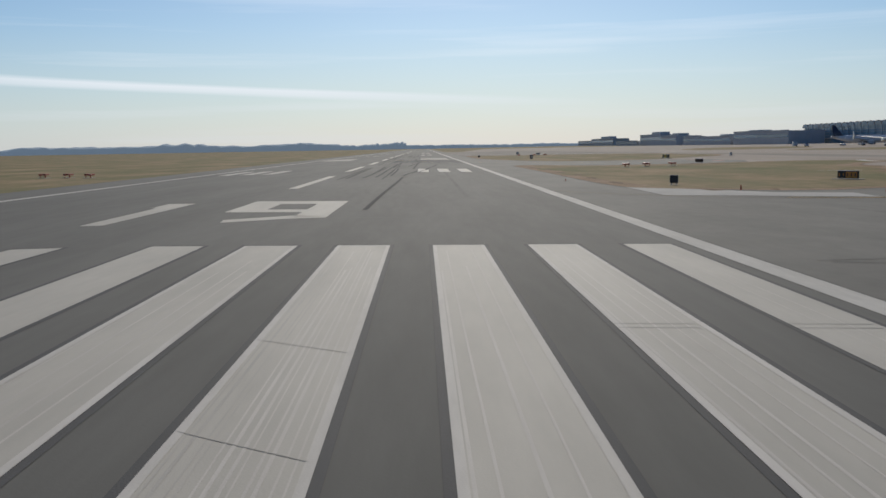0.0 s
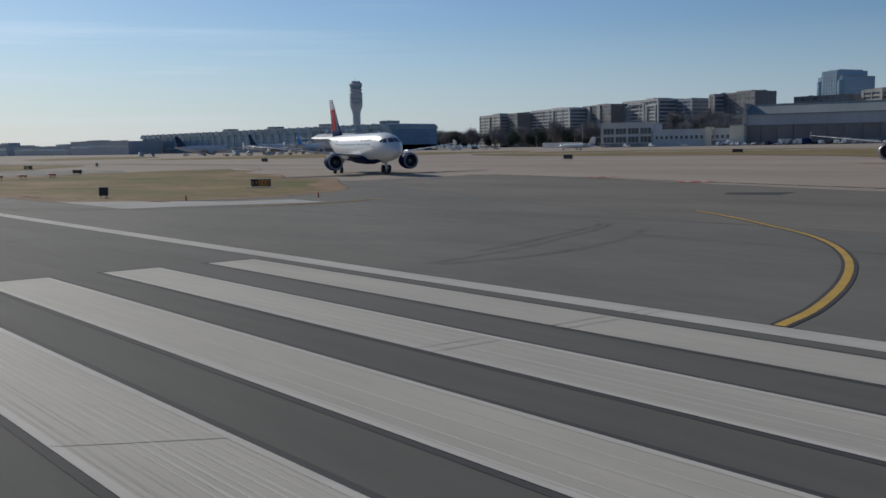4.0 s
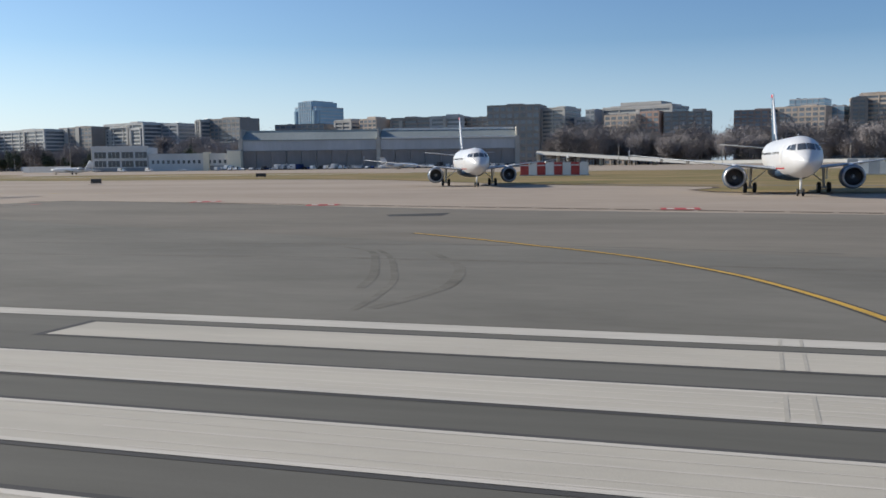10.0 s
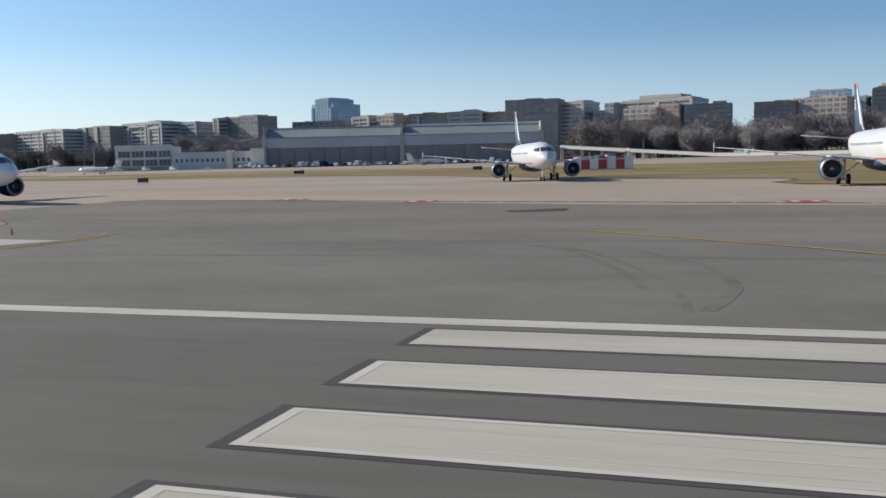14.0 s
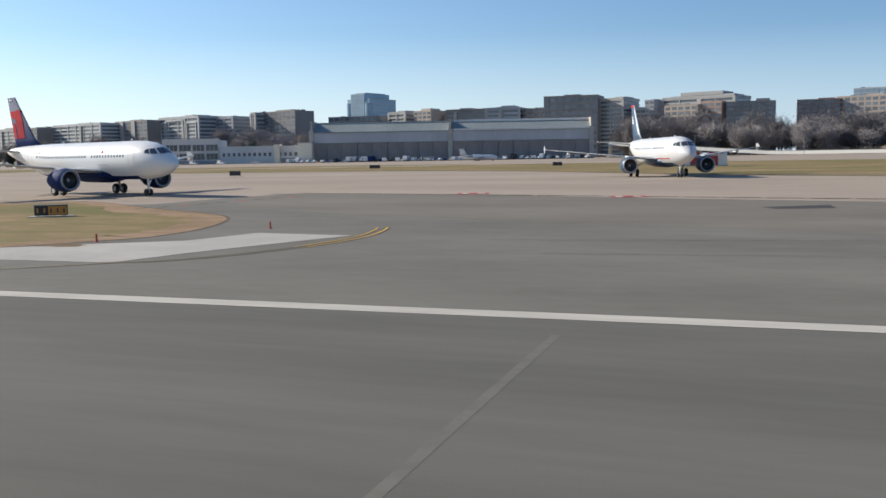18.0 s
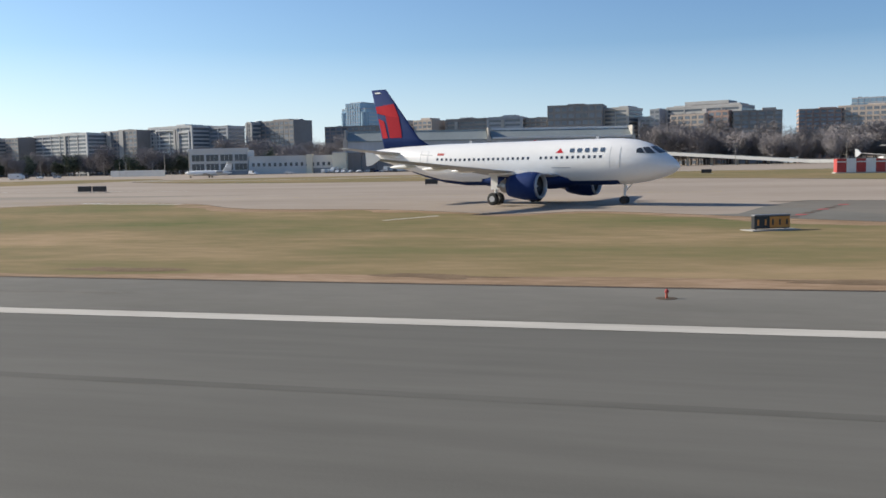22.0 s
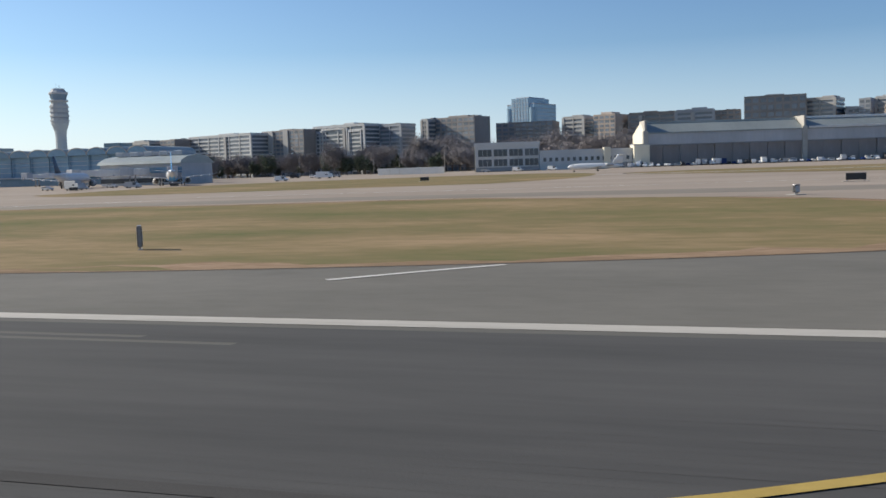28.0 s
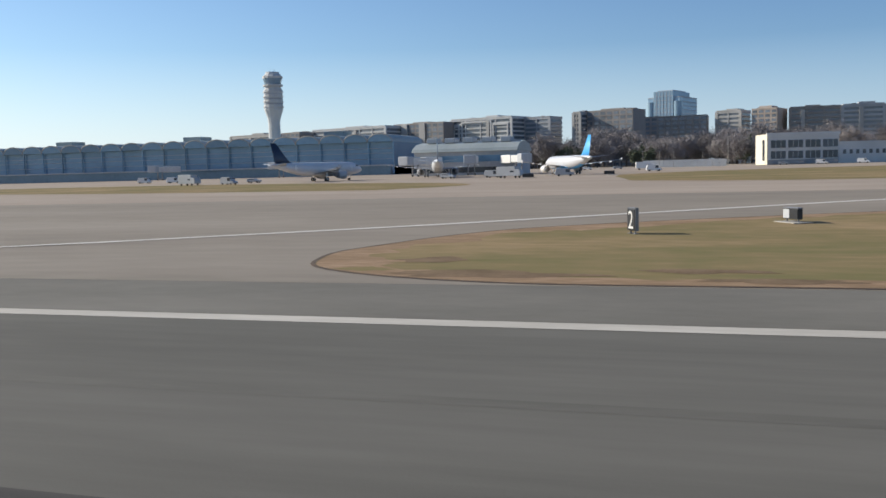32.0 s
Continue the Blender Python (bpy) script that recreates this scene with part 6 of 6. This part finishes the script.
def board(x, y, turn, w, h, label, digit=""):
    s = thing("marker_board", Matrix.Translation((x, y, rise(y) + 0.03)) @ pose(0, 0, 0, 0, 0, turn), label, "airport sign", "runway marker boards")
    legs(s, ((-w * 0.3, 0), (w * 0.3, 0)), 0.25)
    bm = boxes((-w / 2, w / 2, -0.14, 0.14, 0.18, 0.18 + h), bevel=0.05)
    part("panel", bm, "black", s)
    part("rim", boxes((-w / 2 - 0.03, w / 2 + 0.03, -0.1, 0.1, 0.18 + h, 0.22 + h), (-w / 2 - 0.03, -w / 2 + 0.02, -0.1, 0.1, 0.18, 0.2 + h)), "steel", s)
    if not digit and w > 0.9:
        for side in (-1, 1):
            part("plate", boxes((-0.12, 0.2, side * 0.15 - 0.012, side * 0.15 + 0.012, 0.3, 0.05 + h)), "ivory", s, "pale plate")
    if digit:
        for side, flip in ((1, 180), (-1, 0)):
            cu = bpy.data.curves.new("digit", "FONT")
            cu.body, cu.size, cu.align_x, cu.extrude = digit, h * 1.15, "CENTER", 0.004
            tmp = bpy.data.objects.new("digit", cu)
            scene.collection.objects.link(tmp)
            me = bpy.data.meshes.new_from_object(tmp.evaluated_get(bpy.context.evaluated_depsgraph_get()))
            bpy.data.objects.remove(tmp)
            shared("digit", me, "ivory", s, "white digit", Matrix.Translation((0, side * 0.15, 0.18 + h * 0.1)) @ pose(0, 0, 0, 90, 0, flip))
    return s


board(51.0, -35.5, 80, 0.75, 0.72, "square black marker board on two legs in the grass")
board(246.0, -45.2, -54, 1.0, 1.15, "black distance board on the grass", "")
board(296.6, -32.1, 80, 0.75, 0.6, "square black marker board at the grass edge")
board(365.4, -53.3, -60, 1.0, 1.25, "black distance remaining board with a white 2", "2")


def papi(x, y):
    p = thing("approach_light", Matrix.Translation((x, y, rise(y) + 0.03)) @ pose(0, 0, 0, 0, 0, 0), "low red-orange approach light box on legs", "approach light", "approach light boxes")
    part("slab", boxes((-0.9, 0.9, -0.7, 0.7, 0, 0.05)), "pale", p)
    legs(p, ((-0.6, -0.35), (-0.6, 0.35), (0.6, 0)), 0.42, "orange")
    part("housing", boxes((-0.75, 0.75, -0.55, 0.55, 0.40, 0.66), bevel=0.04), "orange", p)
    part("hood", boxes((-0.95, -0.70, -0.5, 0.5, 0.44, 0.64), bevel=0.02), "orange", p)
    for y0 in (-0.3, 0.3):
        part("lens", lathe([(-0.97, 0.07), (-0.94, 0.08)], 12, "x"), "glass", p).matrix_basis = Matrix.Translation((0, y0, 0.54))


for x, y in ((128.6, -48.3), (128.4, -51.9), (128.6, -56.6), (334.3, -50.5), (334.6, -56.8), (334.3, -61.2), (112, 48.4), (110, 43.8), (107.5, 39.6)):
    papi(x, y)

cone = thing("marker_cone", Matrix.Translation((40.5, -38.2, rise(-38.2) + 0.03)), "small orange marker post at the island's edge", "marker post")
part("post", lathe([(0, 0.12), (0.03, 0.12), (0.04, 0.06), (0.40, 0.05), (0.42, 0.02)], 12), "orange", cone)

lamp = thing("edge_light", Matrix.Translation((63.8, -27.3, rise(-27.3) + 0.027)), "small red edge light on a dark round plate", "edge light")
part("plate", lathe([(0, 0.30), (0.012, 0.28)], 18), "rim", lamp)
part("stem", lathe([(0.01, 0.04), (0.15, 0.03)], 10), "orange", lamp)
part("globe", lathe([(0.15, 0.05), (0.20, 0.06), (0.25, 0.04), (0.27, 0.01)], 12), "redpaint", lamp)
copy_thing(cone, Matrix.Translation((36.6, -48.4, rise(-48.4) + 0.03)))

for cx, cy, turn, n in ((23.4, -229, 5, 8), (-46, -212, -6, 4)):
    s = thing("equipment_shelter", Matrix.Translation((cx, cy, rise(cy))) @ pose(0, 0, 0, 0, 0, turn), "red and white checked equipment shelter on the grass", "shelter", "checked shelters")
    for k in range(n):
        x = (k - n / 2) * 2.1
        part("panel", boxes((x + 0.02, x + 2.08, -1.6, 1.6, 0.25, 3.35), bevel=0.03), ("ivory", "redpaint")[k % 2] if n > 4 else ("ivory", "hangar")[k % 2], s)
        if n > 4 and k % 2:
            part("stripe", boxes((x + 0.05, x + 2.05, 1.6, 1.66, 2.5, 2.75)), "ivory", s)
    part("plinth", boxes((-n * 1.05 - 0.3, n * 1.05 + 0.3, -1.9, 1.9, 0, 0.25)), "pale", s)


# ---- vehicles on the apron ----
def vehicle(x, y, turn, paint, kind, label):
    v = thing(kind, Matrix.Translation((x, y, rise(y) + 0.02)) @ pose(0, 0, 0, 0, 0, turn), label, "car" if kind == "car" else "truck" if "truck" in kind else "van", "vehicles on the apron")
    L, W, H, hood = {"car": (4.5, 1.8, 1.45, 1.3), "van": (5.4, 2.0, 2.2, 0.9), "box_truck": (7.5, 2.4, 3.2, 1.6)}[kind]
    bm = bmesh.new()
    prof = [(-L / 2, 0.35), (L / 2, 0.35), (L / 2, 0.8), (L / 2 - hood * 0.2, 0.95), (L / 2 - hood, 1.05), (L / 2 - hood - 0.55, H), (-L / 2 + 0.35, H), (-L / 2, 1.0)]
    if kind == "box_truck":
        prof = [(-L / 2, 0.6), (L / 2, 0.6), (L / 2, 1.4), (L / 2 - 0.3, 2.3), (L / 2 - hood, 2.35), (L / 2 - hood, H), (-L / 2, H)]
    ends = [[bm.verts.new((px, s * W / 2, pz)) for px, pz in prof] for s in (-1, 1)]
    for k in range(len(prof)):
        j = (k + 1) % len(prof)
        bm.faces.new((ends[0][k], ends[0][j], ends[1][j], ends[1][k]))
    bm.faces.new(ends[0])
    bm.faces.new(ends[1][::-1])
    bmesh.ops.recalc_face_normals(bm, faces=bm.faces)
    bmesh.ops.bevel(bm, geom=bm.edges[:], offset=0.07, segments=1, affect="EDGES")
    part("body", bm, paint, v)
    z0 = 1.0 if kind != "box_truck" else 1.5
    part("side_glass", boxes((-L / 2 + 0.6 if kind == "car" else L / 2 - hood - 1.5, L / 2 - hood - 0.35, -W / 2 - 0.015, W / 2 + 0.015, z0 + 0.08, min(H, 2.2) - 0.18)), "glass", v)
    for wx in (-L * 0.31, L * 0.31):
        for s in (-1, 1):
            part("wheel", lathe([(s * (W / 2 - 0.1) - 0.11, 0.27), (s * (W / 2 - 0.1) - 0.08, 0.33), (s * (W / 2 - 0.1) + 0.08, 0.33), (s * (W / 2 - 0.1) + 0.11, 0.27)], 14, "y"), "rubber", v).matrix_basis = Matrix.Translation((wx, 0, 0.33))
    return v


random.seed(8)
PAINTS = ["white", "white", "white", "grey", "black", "ivory", "navy"]
for k in range(58):
    x = 98 + 2.9 * k + random.uniform(-1, 1)
    y = -535 + (x - 97) * 43 / 159 + 12 + random.uniform(-1, 3)
    c = random.choice(PAINTS)
    vehicle(x, y, random.choice((90, 95, 270, 15)), c, random.choice(("car", "car", "van", "van", "box_truck")), "parked %s vehicle before the hangar" % {"white": "white", "grey": "grey", "black": "black", "ivory": "cream", "navy": "dark blue"}[c])
for x, y, c, kind in ((300, -463, "white", "van"), (318, -462, "white", "van"), (335, -462, "grey", "car"), (278, -463, "white", "car"), (393, -388, "white", "box_truck"), (418, -249, "grey", "box_truck"), (426, -262, "grey", "van"), (431, -285, "grey", "car"), (440, -262, "grey", "car"), (405, -262, "grey", "van"), (500, -238, "grey", "van"), (512, -236, "grey", "box_truck"), (505, -262, "grey", "car"), (410, -440, "grey", "car"), (385, -330, "white", "van"), (437, -446, "black", "van"), (425, -444, "white", "car"), (560, -300, "white", "van"), (580, -310, "ivory", "van")):
    vehicle(x, y, random.uniform(160, 200), c, kind, "%s %s on the apron" % ({"white": "white", "grey": "grey", "ivory": "cream", "black": "black"}[c], kind.replace("_", " ")))

# small jets by the operations building and the hangar
def small_jet(x, y, turn, label):
    j = thing("small_jet", Matrix.Translation((x, y, rise(y) + 0.02)) @ pose(0, 0, 0, 0, 0, turn), label, "small jet", "small jets on the apron")
    part("fuselage", lathe([(0, 0.05), (0.6, 0.5), (2, 0.95), (4, 1.15), (14, 1.15), (18, 0.75), (21, 0.2)], 20, "x"), "white", j, smooth=True).matrix_basis = Matrix.Translation((0, 0, 2.0)) @ Matrix.Diagonal((-1, 1, 1, 1))
    for s in (-1, 1):
        part("wing", foil([(s * 0.8, -8.2, 3.4, 1.5, 0.09), (s * 9.5, -12, 1.2, 2.0, 0.08)]), "grey", j, smooth=True)
        part("engine", lathe([(0, 0.5), (0.6, 0.62), (2, 0.6), (3, 0.4)], 16, "x"), "grey", j, smooth=True).matrix_basis = Matrix.Translation((-14.5, s * 1.75, 2.5)) @ Matrix.Diagonal((-1, 1, 1, 1))
        part("tailplane", foil([(s * 0.1, -19.2, 1.9, 6.1, 0.08), (s * 3.6, -20.6, 0.9, 6.2, 0.08)]), "white", j, smooth=True)
        part("wheel", lathe([(-0.12, 0.3), (-0.08, 0.4), (0.08, 0.4), (0.12, 0.3)], 14, "y"), "rubber", j).matrix_basis = Matrix.Translation((-11.4, s * 1.6, 0.4))
        part("gear_leg", boxes((-11.5, -11.3, s * 1.5 - 0.06, s * 1.5 + 0.06, 0.4, 1.6)), "steel", j)
    part("fin", foil([(0, -16.6, 4.0, 2.8, 0.1), (0, -18.9, 2.3, 6.2, 0.1)], upright=True), "white", j, smooth=True)
    part("windscreen", boxes((-2.6, -1.7, -0.75, 0.75, 2.35, 2.75), bevel=0.1), "glass", j)
    part("nose_gear", boxes((-2.6, -2.4, -0.1, 0.1, 0.3, 1.4), (-2.75, -2.25, -0.2, 0.2, 0.0, 0.5)), "rubber", j)
    return j


jet = small_jet(273, -348, 8, "white regional jet parked before the operations building")
copy_thing(jet, Matrix.Translation((131, -450, rise(-450) + 0.02)) @ pose(0, 0, 0, 0, 0, 222))

# lamp posts by the apron
post = thing("lamp_post", Matrix.Translation((360, -470, rise(-470))), "tall pale apron lamp post", "lamp post", "apron lamp posts")
part("pole", rod(bmesh.new(), (0, 0, 0), (0, 0, 15), 0.2, 0.12, 8), "pale", post)
part("head", boxes((-1.2, 1.2, -0.3, 0.3, 14.8, 15.3), bevel=0.05), "steel", post)
for x, y in ((372, -476), (386, -470), (393, -474), (401, -470), (440, -470), (447, -472), (300, -492), (290, -560), (120, -585), (40, -560), (-20, -560), (-90, -570)):
    copy_thing(post, Matrix.Translation((x, y, rise(y))) @ Matrix.Scale(0.55 if x > 300 else 0.8, 4))
